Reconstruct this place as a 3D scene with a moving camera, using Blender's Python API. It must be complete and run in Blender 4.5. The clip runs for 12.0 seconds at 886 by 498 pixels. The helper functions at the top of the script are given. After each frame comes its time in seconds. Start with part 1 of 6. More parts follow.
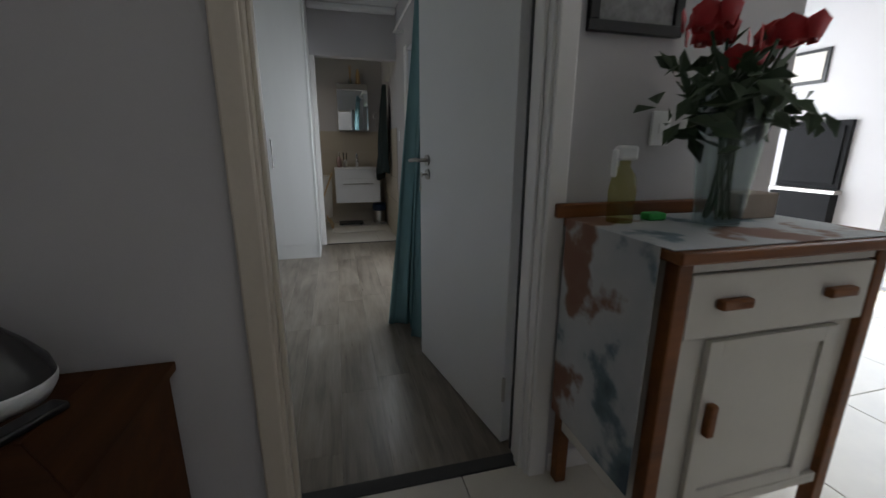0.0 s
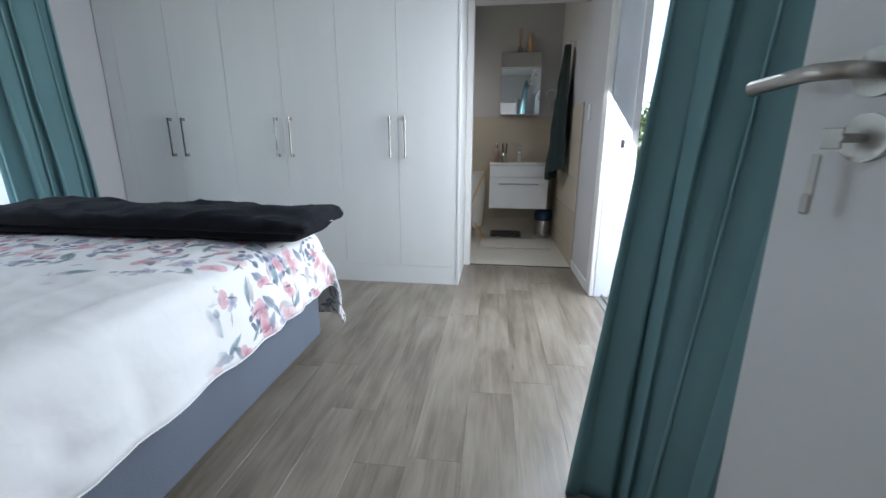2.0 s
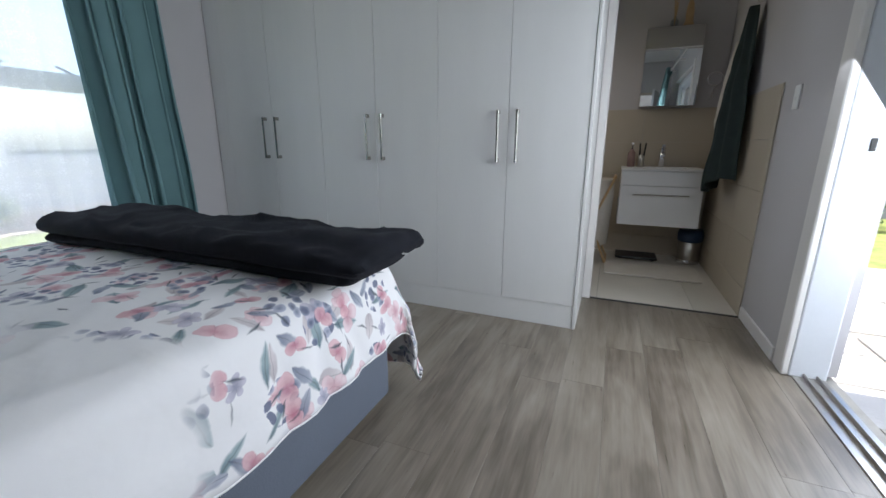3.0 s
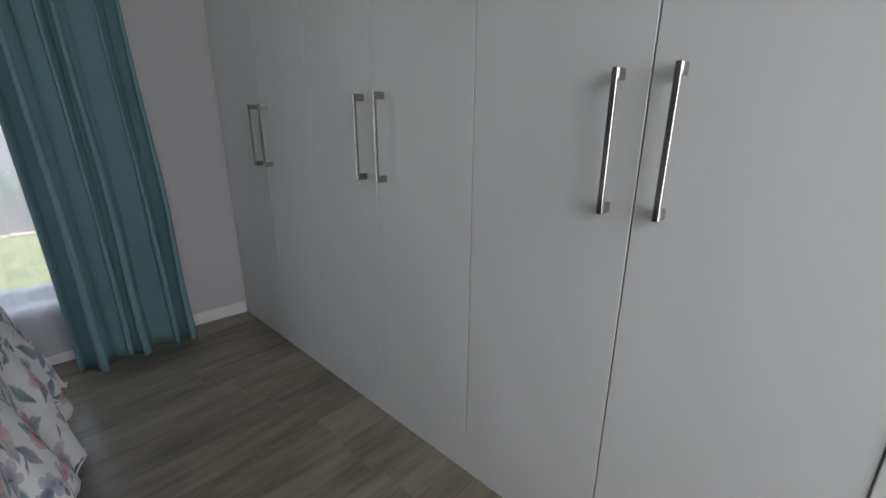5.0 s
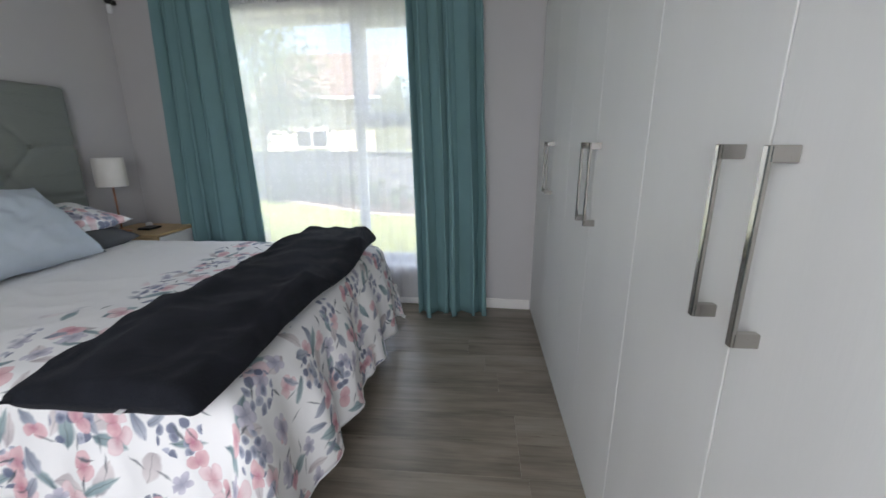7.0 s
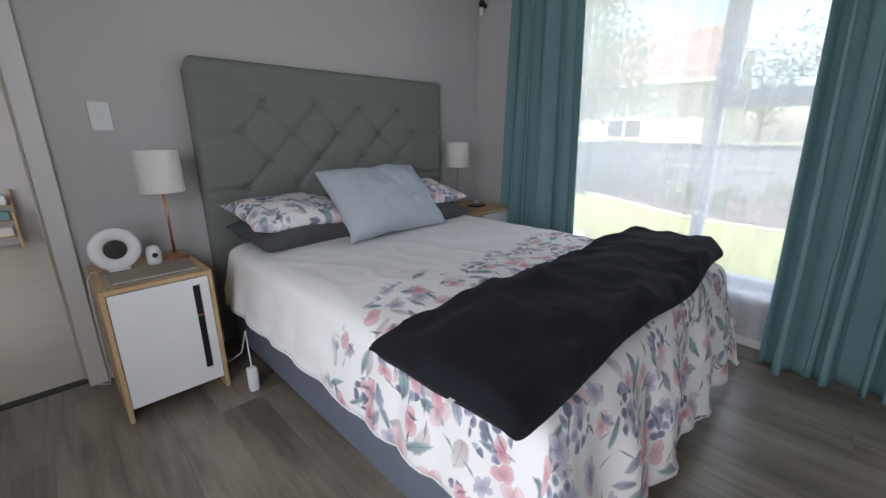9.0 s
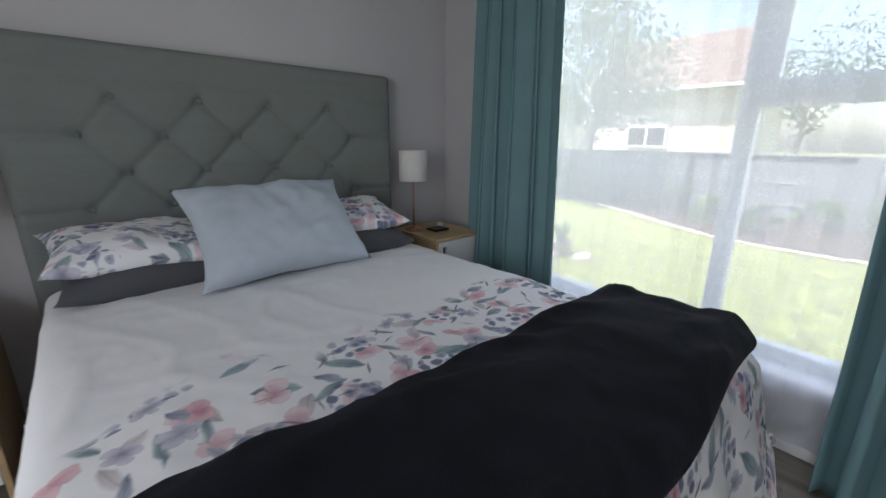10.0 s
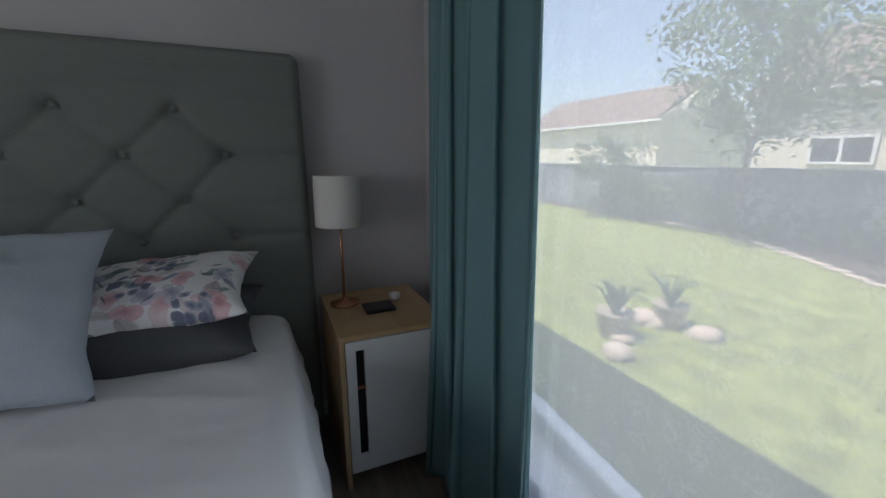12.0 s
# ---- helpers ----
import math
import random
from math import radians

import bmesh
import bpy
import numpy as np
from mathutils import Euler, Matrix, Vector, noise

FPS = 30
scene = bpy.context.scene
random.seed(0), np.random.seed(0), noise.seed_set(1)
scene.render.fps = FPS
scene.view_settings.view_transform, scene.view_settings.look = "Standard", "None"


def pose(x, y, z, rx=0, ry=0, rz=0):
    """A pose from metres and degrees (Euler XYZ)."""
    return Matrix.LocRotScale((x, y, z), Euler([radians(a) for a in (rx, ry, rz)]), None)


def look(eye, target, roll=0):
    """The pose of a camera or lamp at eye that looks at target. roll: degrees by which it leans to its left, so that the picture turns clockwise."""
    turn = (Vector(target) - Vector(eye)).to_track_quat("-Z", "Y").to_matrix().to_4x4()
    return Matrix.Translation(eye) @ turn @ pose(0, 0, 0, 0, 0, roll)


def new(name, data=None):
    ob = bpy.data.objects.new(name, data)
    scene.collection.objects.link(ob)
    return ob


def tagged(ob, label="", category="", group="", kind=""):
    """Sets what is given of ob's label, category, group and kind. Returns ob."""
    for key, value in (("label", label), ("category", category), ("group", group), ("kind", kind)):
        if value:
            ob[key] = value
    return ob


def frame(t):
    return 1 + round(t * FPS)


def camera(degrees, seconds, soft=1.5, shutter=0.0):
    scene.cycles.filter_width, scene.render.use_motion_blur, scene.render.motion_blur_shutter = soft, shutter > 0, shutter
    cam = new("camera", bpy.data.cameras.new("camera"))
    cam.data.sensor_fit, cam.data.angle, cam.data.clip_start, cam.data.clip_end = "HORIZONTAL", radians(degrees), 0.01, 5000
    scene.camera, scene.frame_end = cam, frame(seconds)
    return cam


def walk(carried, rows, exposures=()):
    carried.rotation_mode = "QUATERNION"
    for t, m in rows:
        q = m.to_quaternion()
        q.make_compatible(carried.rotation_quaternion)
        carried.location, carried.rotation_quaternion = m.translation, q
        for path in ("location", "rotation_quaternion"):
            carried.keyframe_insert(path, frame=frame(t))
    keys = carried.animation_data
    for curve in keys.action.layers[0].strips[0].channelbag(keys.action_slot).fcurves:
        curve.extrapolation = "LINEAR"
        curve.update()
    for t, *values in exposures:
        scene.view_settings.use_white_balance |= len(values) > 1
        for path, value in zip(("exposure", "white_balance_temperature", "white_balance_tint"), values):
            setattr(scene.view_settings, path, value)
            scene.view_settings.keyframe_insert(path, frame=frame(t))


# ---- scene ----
cam = camera(95.6, 12.0, 1.5, 0.15)
PATH = [
    (0, (0.214, -4.375, 1.158), (0.707, -2.500, 0.666), 0.3),
    (0.5, (0.228, -3.93, 1.084), (0.536, -2.020, 0.576), 0.4),
    (1, (0.266, -3.588, 1.057), (0.436, -1.652, 0.582), 0.6),
    (1.5, (0.26, -3.216, 1.048), (0.269, -1.276, 0.561), 0.5),
    (2, (0.254, -2.903, 1.015), (0.01, -0.979, 0.528), 0.2),
    (2.5, (0.17, -2.622, 1.028), (-0.35, -0.758, 0.522), 0.0),
    (3, (0.121, -2.286, 1.031), (-0.622, -0.496, 0.538), 0.2),
    (3.5, (0.049, -1.922, 1.052), (-0.824, -0.188, 0.571), 0.7),
    (3.7, (0.027, -1.762, 1.042), (-0.895, -0.053, 0.563), 0.6),
    (5.3, (-0.178, -0.731, 1.131), (-1.618, 0.538, 0.556), -0.2),
    (5.5, (-0.168, -0.676, 1.144), (-1.692, 0.485, 0.57), -0.6),
    (6, (-0.04, -0.571, 1.177), (-1.808, 0.19, 0.634), -0.7),
    (6.5, (0.049, -0.46, 1.212), (-1.86, -0.165, 0.696), -0.3),
    (7, (0.172, -0.4, 1.234), (-1.752, -0.572, 0.715), -0.2),
    (7.5, (0.195, -0.395, 1.246), (-1.619, -1.064, 0.736), -0.3),
    (7.7, (0.188, -0.414, 1.239), (-1.559, -1.239, 0.723), -0.5),
    (9.3, (-0.15, -0.714, 1.202), (-1.467, -2.115, 0.653), 0.1),
    (9.5, (-0.307, -0.744, 1.215), (-1.613, -2.159, 0.675), 0.2),
    (10, (-0.819, -0.832, 1.2), (-2.104, -2.272, 0.674), 0.4),
    (10.5, (-1.346, -0.919, 1.22), (-2.62, -2.366, 0.688), -0.0),
    (11, (-1.804, -0.99, 1.221), (-3.05, -2.472, 0.718), 0.6),
    (11.5, (-2.054, -1.197, 1.193), (-3.147, -2.815, 0.76), -0.7),
    (12, (-2.201, -1.358, 1.201), (-2.979, -3.145, 0.751), -0.1),
]
EXPOSURES = [(0, 0.7, 6400, 11), (0.5, 1.85, 6400, 11), (1.2, 2.15, 6200, 11), (2.0, 1.95, 6000, 10), (3.0, 1.42, 6200, 12), (5.5, 1.03, 6650, 14), (7.0, 1.5, 6650, 14), (9.5, 1.45, 6550, 15), (10.5, 1.15, 6500, 15), (11.5, 0.9, 6480, 15), (12.0, 0.6, 6480, 15)]
walk(cam, [(t, look(eye, target, roll)) for t, eye, target, roll in PATH], EXPOSURES)

# ---- world, sun, exposure ----
world = bpy.data.worlds.new("sky")
scene.world = world
world.use_nodes = True
wn = world.node_tree
wn.nodes.clear()
sky = wn.nodes.new("ShaderNodeTexSky")
sky.sky_type = "NISHITA"
sky.sun_disc = False
sky.sun_elevation = radians(68)
sky.sun_rotation = radians(113.5)
sky.air_density = 1.0
sky.dust_density = 2.0
bgn = wn.nodes.new("ShaderNodeBackground")
bgn.inputs["Strength"].default_value = 0.15
wout = wn.nodes.new("ShaderNodeOutputWorld")
wn.links.new(sky.outputs[0], bgn.inputs[0])
wn.links.new(bgn.outputs[0], wout.inputs[0])

sun = new("sun", bpy.data.lights.new("sun", "SUN"))
sun.data.energy = 4.3
sun.data.angle = radians(0.5)
sun.data.color = (1.0, 0.95, 0.87)
sun.matrix_world = look((20.2, -8.8, 54.5), (0, 0, 0))


def light_panel(name, eye, target, w, h, power, color=(0.90, 0.955, 1.0)):
    """An area lamp: daylight at an opening, or fill added out of view."""
    la = bpy.data.lights.new(name, "AREA")
    la.shape, la.size, la.size_y, la.energy, la.color = "RECTANGLE", w, h, power, color
    ob = new(name, la)
    ob.matrix_world = look(eye, target)
    return ob


light_panel("window_skylight", (-3.12, -1.5, 1.25), (0, -1.45, 0.6), 2.0, 1.7, 5.2)
light_panel("slider_skylight", (1.2, -0.76, 1.15), (0.1, -0.95, 0.40), 1.6, 1.8, 18)
light_panel("living_skylight", (4.5, -3.0, 1.2), (2, -3.6, 0.8), 1.8, 2.0, 13)
# Lamp in an added, unseen opening that brightens the fireplace wall.
light_panel("terrace_fill", (3.15, -0.52, 1.1), (3.4, -2.5, 0.95), 2.2, 2.1, 60)
# Unseen warm fill lamp added inside the bathroom.
light_panel("bathroom_fill", (-0.55, 1.5, 1.7), (0.8, 1.4, 0.6), 0.5, 0.5, 0.9, (1.0, 0.90, 0.76))

# ---- materials ----


def mat(name, color, rough=0.6, metal=0.0, var=0.06, scale=6.0, bump=0.0, bscale=60.0, stretch=(1, 1, 1), coords="Object", spec=0.5, rnd=0.0, fine=0.0):
    """A surface with tint variation at two scales and a fine relief."""
    m = bpy.data.materials.new(name)
    m.use_nodes = True
    nt = m.node_tree
    b = nt.nodes["Principled BSDF"]
    b.inputs["Roughness"].default_value, b.inputs["Metallic"].default_value = rough, metal
    b.inputs["Specular IOR Level"].default_value = spec
    tc = nt.nodes.new("ShaderNodeTexCoord")
    mp = nt.nodes.new("ShaderNodeMapping")
    mp.inputs["Scale"].default_value = stretch
    nt.links.new(tc.outputs[coords], mp.inputs[0])
    n1 = nt.nodes.new("ShaderNodeTexNoise")
    n1.inputs["Scale"].default_value, n1.inputs["Detail"].default_value = scale, 5
    nt.links.new(mp.outputs[0], n1.inputs[0])
    n2 = nt.nodes.new("ShaderNodeTexNoise")
    n2.inputs["Scale"].default_value, n2.inputs["Detail"].default_value = bscale, 3
    nt.links.new(mp.outputs[0], n2.inputs[0])
    add = nt.nodes.new("ShaderNodeMath")
    add.operation = "MULTIPLY_ADD"
    nt.links.new(n2.outputs[0], add.inputs[0])
    add.inputs[1].default_value = fine if fine else 0.3
    nt.links.new(n1.outputs[0], add.inputs[2])
    last = add
    if rnd:
        oi = nt.nodes.new("ShaderNodeObjectInfo")
        a2 = nt.nodes.new("ShaderNodeMath")
        a2.operation = "MULTIPLY_ADD"
        nt.links.new(oi.outputs["Random"], a2.inputs[0])
        a2.inputs[1].default_value = rnd
        nt.links.new(add.outputs[0], a2.inputs[2])
        last = a2
    cr = nt.nodes.new("ShaderNodeValToRGB")
    lo = 0.35
    cr.color_ramp.elements[0].position, cr.color_ramp.elements[1].position = lo, min(1.0, lo + 0.6 + rnd)
    cr.color_ramp.elements[0].color = (*[c * (1 - var) for c in color], 1)
    cr.color_ramp.elements[1].color = (*[min(1, c * (1 + var)) for c in color], 1)
    nt.links.new(last.outputs[0], cr.inputs[0])
    nt.links.new(cr.outputs[0], b.inputs["Base Color"])
    rr = nt.nodes.new("ShaderNodeMath")
    rr.operation = "MULTIPLY_ADD"
    nt.links.new(n1.outputs[0], rr.inputs[0])
    rr.inputs[1].default_value, rr.inputs[2].default_value = 0.14, rough - 0.07
    nt.links.new(rr.outputs[0], b.inputs["Roughness"])
    if bump:
        bp = nt.nodes.new("ShaderNodeBump")
        bp.inputs["Strength"].default_value, bp.inputs["Distance"].default_value = bump, 0.004
        nt.links.new(n2.outputs[0], bp.inputs["Height"])
        nt.links.new(bp.outputs[0], b.inputs["Normal"])
    return m


def plank_mat(name, dark, light, grain_axis=1, rough=0.45, rnd=0.5, streak=0.5, spec=0.5):
    """Wood grain along one axis, with a tone of its own for each plank."""
    m = bpy.data.materials.new(name)
    m.use_nodes = True
    nt = m.node_tree
    b = nt.nodes["Principled BSDF"]
    b.inputs["Specular IOR Level"].default_value = spec
    tc = nt.nodes.new("ShaderNodeTexCoord")
    oi = nt.nodes.new("ShaderNodeObjectInfo")
    off = nt.nodes.new("ShaderNodeVectorMath")
    off.operation = "ADD"
    sc = nt.nodes.new("ShaderNodeMath")
    sc.operation = "MULTIPLY"
    sc.inputs[1].default_value = 37.0
    nt.links.new(oi.outputs["Random"], sc.inputs[0])
    nt.links.new(tc.outputs["Object"], off.inputs[0])
    nt.links.new(sc.outputs[0], off.inputs[1])
    mp = nt.nodes.new("ShaderNodeMapping")
    st = [9.0, 9.0, 9.0]
    st[grain_axis] = 1.1
    mp.inputs["Scale"].default_value = st
    nt.links.new(off.outputs[0], mp.inputs[0])
    n1 = nt.nodes.new("ShaderNodeTexNoise")
    n1.inputs["Scale"].default_value, n1.inputs["Detail"].default_value, n1.inputs["Distortion"].default_value = 1.0, 8, 1.2
    nt.links.new(mp.outputs[0], n1.inputs[0])
    mp2 = nt.nodes.new("ShaderNodeMapping")
    st2 = [75.0, 75.0, 75.0]
    st2[grain_axis] = 3.0
    mp2.inputs["Scale"].default_value = st2
    nt.links.new(off.outputs[0], mp2.inputs[0])
    n2 = nt.nodes.new("ShaderNodeTexNoise")
    n2.inputs["Scale"].default_value, n2.inputs["Detail"].default_value = 1.0, 3
    nt.links.new(mp2.outputs[0], n2.inputs[0])
    n3 = nt.nodes.new("ShaderNodeTexNoise")
    n3.inputs["Scale"].default_value, n3.inputs["Detail"].default_value = 3.2, 2
    nt.links.new(off.outputs[0], n3.inputs[0])
    s = nt.nodes.new("ShaderNodeMath")
    s.operation = "MULTIPLY_ADD"
    nt.links.new(n2.outputs[0], s.inputs[0])
    s.inputs[1].default_value = streak
    nt.links.new(n1.outputs[0], s.inputs[2])
    s3 = nt.nodes.new("ShaderNodeMath")
    s3.operation = "MULTIPLY_ADD"
    nt.links.new(n3.outputs[0], s3.inputs[0])
    s3.inputs[1].default_value = 0.5
    nt.links.new(s.outputs[0], s3.inputs[2])
    s2 = nt.nodes.new("ShaderNodeMath")
    s2.operation = "MULTIPLY_ADD"
    nt.links.new(oi.outputs["Random"], s2.inputs[0])
    s2.inputs[1].default_value = rnd * 0.4
    nt.links.new(s3.outputs[0], s2.inputs[2])
    cr = nt.nodes.new("ShaderNodeValToRGB")
    shift = 0.38 * (streak - 0.5)
    cr.color_ramp.elements[0].position, cr.color_ramp.elements[1].position = 0.44 + shift, 1.0 + shift
    mul = nt.nodes.new("ShaderNodeMath")
    mul.operation = "MULTIPLY"
    mul.inputs[1].default_value = 0.76
    nt.links.new(s2.outputs[0], mul.inputs[0])
    cr.color_ramp.elements[0].color, cr.color_ramp.elements[1].color = (*dark, 1), (*light, 1)
    nt.links.new(mul.outputs[0], cr.inputs[0])
    nt.links.new(cr.outputs[0], b.inputs["Base Color"])
    rr = nt.nodes.new("ShaderNodeMath")
    rr.operation = "MULTIPLY_ADD"
    nt.links.new(n2.outputs[0], rr.inputs[0])
    rr.inputs[1].default_value, rr.inputs[2].default_value = 0.18, rough - 0.09
    nt.links.new(rr.outputs[0], b.inputs["Roughness"])
    bp = nt.nodes.new("ShaderNodeBump")
    bp.inputs["Strength"].default_value, bp.inputs["Distance"].default_value = 0.25, 0.001
    nt.links.new(s.outputs[0], bp.inputs["Height"])
    nt.links.new(bp.outputs[0], b.inputs["Normal"])
    return m


def vinyl_mat(name):
    """Limed oak print: broad flames along the plank, fine pores, and greyish stains."""
    m = bpy.data.materials.new(name)
    m.use_nodes = True
    nt = m.node_tree
    L = nt.links.new
    b = nt.nodes["Principled BSDF"]
    b.inputs["Specular IOR Level"].default_value = 0.65
    tc = nt.nodes.new("ShaderNodeTexCoord")
    oi = nt.nodes.new("ShaderNodeObjectInfo")
    off = nt.nodes.new("ShaderNodeVectorMath")
    off.operation = "MULTIPLY_ADD"
    L(oi.outputs["Random"], off.inputs[0])
    off.inputs[1].default_value = (37.0, 53.0, 11.0)
    L(tc.outputs["Object"], off.inputs[2])

    def grain(sx, sy, detail, dist):
        mp = nt.nodes.new("ShaderNodeMapping")
        mp.inputs["Scale"].default_value = (sx, sy, 1.0)
        L(off.outputs[0], mp.inputs[0])
        n = nt.nodes.new("ShaderNodeTexNoise")
        n.inputs["Scale"].default_value, n.inputs["Detail"].default_value, n.inputs["Distortion"].default_value = 1.0, detail, dist
        L(mp.outputs[0], n.inputs[0])
        return n.outputs[0]

    def mad(v, k, c):
        n = nt.nodes.new("ShaderNodeMath")
        n.operation = "MULTIPLY_ADD"
        L(v, n.inputs[0])
        n.inputs[1].default_value = k
        if isinstance(c, (int, float)):
            n.inputs[2].default_value = c
        else:
            L(c, n.inputs[2])
        return n.outputs[0]

    flame, pores, stain = grain(17, 1.7, 5, 0.9), grain(110, 7, 4, 0.0), grain(6, 2.2, 3, 0.3)
    v = mad(flame, 0.42, mad(pores, 0.20, mad(stain, 0.45, mad(oi.outputs["Random"], 0.05, -0.025))))
    cr = nt.nodes.new("ShaderNodeValToRGB")
    el = cr.color_ramp.elements
    el[0].position, el[0].color = 0.40, (0.116, 0.094, 0.071, 1)
    el[1].position, el[1].color = 0.70, (0.284, 0.248, 0.203, 1)
    e = el.new(0.54)
    e.color = (0.202, 0.171, 0.135, 1)
    L(v, cr.inputs[0])
    L(cr.outputs[0], b.inputs["Base Color"])
    L(mad(pores, 0.2, 0.22), b.inputs["Roughness"])
    bp = nt.nodes.new("ShaderNodeBump")
    bp.inputs["Strength"].default_value, bp.inputs["Distance"].default_value = 0.2, 0.001
    L(pores, bp.inputs["Height"])
    L(bp.outputs[0], b.inputs["Normal"])
    return m


def floral_mat(name, band=True, ground=(0.83, 0.82, 0.82), scale=1.0):
    """White cotton printed in watercolour with pink blooms, blue berries and sage leaves; the UV is the flat cloth in metres."""
    m = bpy.data.materials.new(name)
    m.use_nodes = True
    nt = m.node_tree
    L = nt.links.new
    b = nt.nodes["Principled BSDF"]
    b.inputs["Roughness"].default_value = 0.85
    b.inputs["Specular IOR Level"].default_value = 0.2

    def math_(op, a, c=None, d=None):
        n = nt.nodes.new("ShaderNodeMath")
        n.operation = op
        for i, v in enumerate((a, c, d)):
            if v is None:
                continue
            if isinstance(v, (int, float)):
                n.inputs[i].default_value = v
            else:
                L(v, n.inputs[i])
        return n.outputs[0]

    def ramp(v, lo, hi, to_lo=0.0, to_hi=1.0):
        n = nt.nodes.new("ShaderNodeMapRange")
        L(v, n.inputs[0])
        for i, q in enumerate((lo, hi, to_lo, to_hi)):
            n.inputs[i + 1].default_value = q
        return n.outputs[0]

    def blend(f, under, over):
        n = nt.nodes.new("ShaderNodeMix")
        n.data_type = "RGBA"
        L(f, n.inputs[0])
        for k, c in ((6, under), (7, over)):
            if isinstance(c, tuple):
                n.inputs[k].default_value = (*c, 1)
            else:
                L(c, n.inputs[k])
        return n.outputs[2]

    def fuzz(vec, sc, detail=2):
        n = nt.nodes.new("ShaderNodeTexNoise")
        n.inputs["Scale"].default_value, n.inputs["Detail"].default_value = sc * scale, detail
        L(vec, n.inputs[0])
        return n.outputs[0]

    uv0 = nt.nodes.new("ShaderNodeTexCoord").outputs["UV"]
    sep = nt.nodes.new("ShaderNodeSeparateXYZ")
    L(uv0, sep.inputs[0])
    # hand-drawn unevenness of all outlines
    wob = nt.nodes.new("ShaderNodeTexNoise")
    wob.inputs["Scale"].default_value = 22 * scale
    L(uv0, wob.inputs[0])
    ws = nt.nodes.new("ShaderNodeVectorMath")
    ws.operation = "MULTIPLY_ADD"
    L(wob.outputs["Color"], ws.inputs[0])
    ws.inputs[1].default_value = (0.022, 0.022, 0)
    L(uv0, ws.inputs[2])
    uv = ws.outputs[0]

    def cell(sc, seed, rnd=0.75):
        """Motif places: local turned coordinates in cell widths, and three random numbers for each."""
        mp = nt.nodes.new("ShaderNodeMapping")
        mp.inputs["Location"].default_value = (seed, seed * 0.7, 0)
        mp.inputs["Scale"].default_value = (scale, scale, scale)
        L(uv, mp.inputs[0])
        v = nt.nodes.new("ShaderNodeTexVoronoi")
        v.voronoi_dimensions = "2D"
        v.inputs["Scale"].default_value, v.inputs["Randomness"].default_value = sc, rnd
        L(mp.outputs[0], v.inputs["Vector"])
        sub = nt.nodes.new("ShaderNodeVectorMath")
        sub.operation = "SUBTRACT"
        L(mp.outputs[0], sub.inputs[0])
        L(v.outputs["Position"], sub.inputs[1])
        c3 = nt.nodes.new("ShaderNodeSeparateColor")
        L(v.outputs["Color"], c3.inputs[0])
        rot = nt.nodes.new("ShaderNodeVectorRotate")
        rot.rotation_type = "Z_AXIS"
        L(sub.outputs[0], rot.inputs["Vector"])
        L(math_("MULTIPLY", c3.outputs[0], 6.28), rot.inputs["Angle"])
        s2 = nt.nodes.new("ShaderNodeSeparateXYZ")
        L(rot.outputs[0], s2.inputs[0])
        return math_("MULTIPLY", s2.outputs[0], sc), math_("MULTIPLY", s2.outputs[1], sc), c3.outputs[1], c3.outputs[2]

    big = fuzz(uv0, 3.4)
    where = ramp(math_("MULTIPLY_ADD", big, 0.50, sep.outputs[1]), 1.31, 1.36) if band else ramp(big, 0.0, 0.01)
    wash = fuzz(uv, 34)
    col = nt.nodes.new("ShaderNodeRGB")
    col.outputs[0].default_value = (*ground, 1)
    cur = col.outputs[0]

    def leaf(cur, sc, seed, half, wide, keep, deep, pale, op):
        """Pointed leaves, deep in colour at the stalk and paler to the tip, with a fine vein."""
        px, py, r1, r2 = cell(sc, seed)
        t = math_("DIVIDE", px, half)
        lens = math_("MULTIPLY", math_("SUBTRACT", 1.0, math_("MULTIPLY", t, t)), math_("MULTIPLY_ADD", r1, wide * 0.6, wide * 0.7))
        ay = math_("ABSOLUTE", py)
        edge = math_("SUBTRACT", lens, ay)
        inside = ramp(edge, 0.0, 0.06)
        tone = blend(ramp(math_("ADD", math_("MULTIPLY_ADD", wash, 0.9, -0.45), t), -0.9, 0.7), deep, pale)
        tone = blend(ramp(ay, 0.0, 0.022, 0.55, 0.0), tone, tuple(0.45 * q for q in deep))
        tone = blend(ramp(edge, 0.0, 0.06, 0.40, 0.0), tone, deep)
        f = math_("MULTIPLY", math_("MULTIPLY", inside, math_("GREATER_THAN", keep, r2)), math_("MULTIPLY", where, op))
        return blend(f, cur, tone)

    def bloom(cur, sc, seed, lobes, keep, deep, pale, op):
        """Blooms of a few rounded petals, deep at the heart."""
        px, py, r1, r2 = cell(sc, seed, 0.7)
        rad = math_("SQRT", math_("ADD", math_("MULTIPLY", px, px), math_("MULTIPLY", math_("MULTIPLY", py, py), 1.9)))
        th = math_("ARCTAN2", py, px)
        lob = math_("POWER", math_("ABSOLUTE", math_("COSINE", math_("MULTIPLY", th, lobes / 2))), 0.45)
        size = math_("MULTIPLY", math_("MULTIPLY_ADD", lob, 0.26, 0.15), math_("MULTIPLY_ADD", r1, 0.4, 0.72))
        edge = math_("SUBTRACT", size, rad)
        inside = ramp(edge, 0.0, 0.03)
        tone = blend(ramp(math_("MULTIPLY_ADD", wash, 0.34, rad), 0.16, 0.46), deep, pale)
        tone = blend(ramp(edge, 0.0, 0.05, 0.55, 0.0), tone, deep)
        tone = blend(ramp(lob, 0.30, 0.60, 0.45, 0.0), tone, tuple(0.7 * q for q in deep))
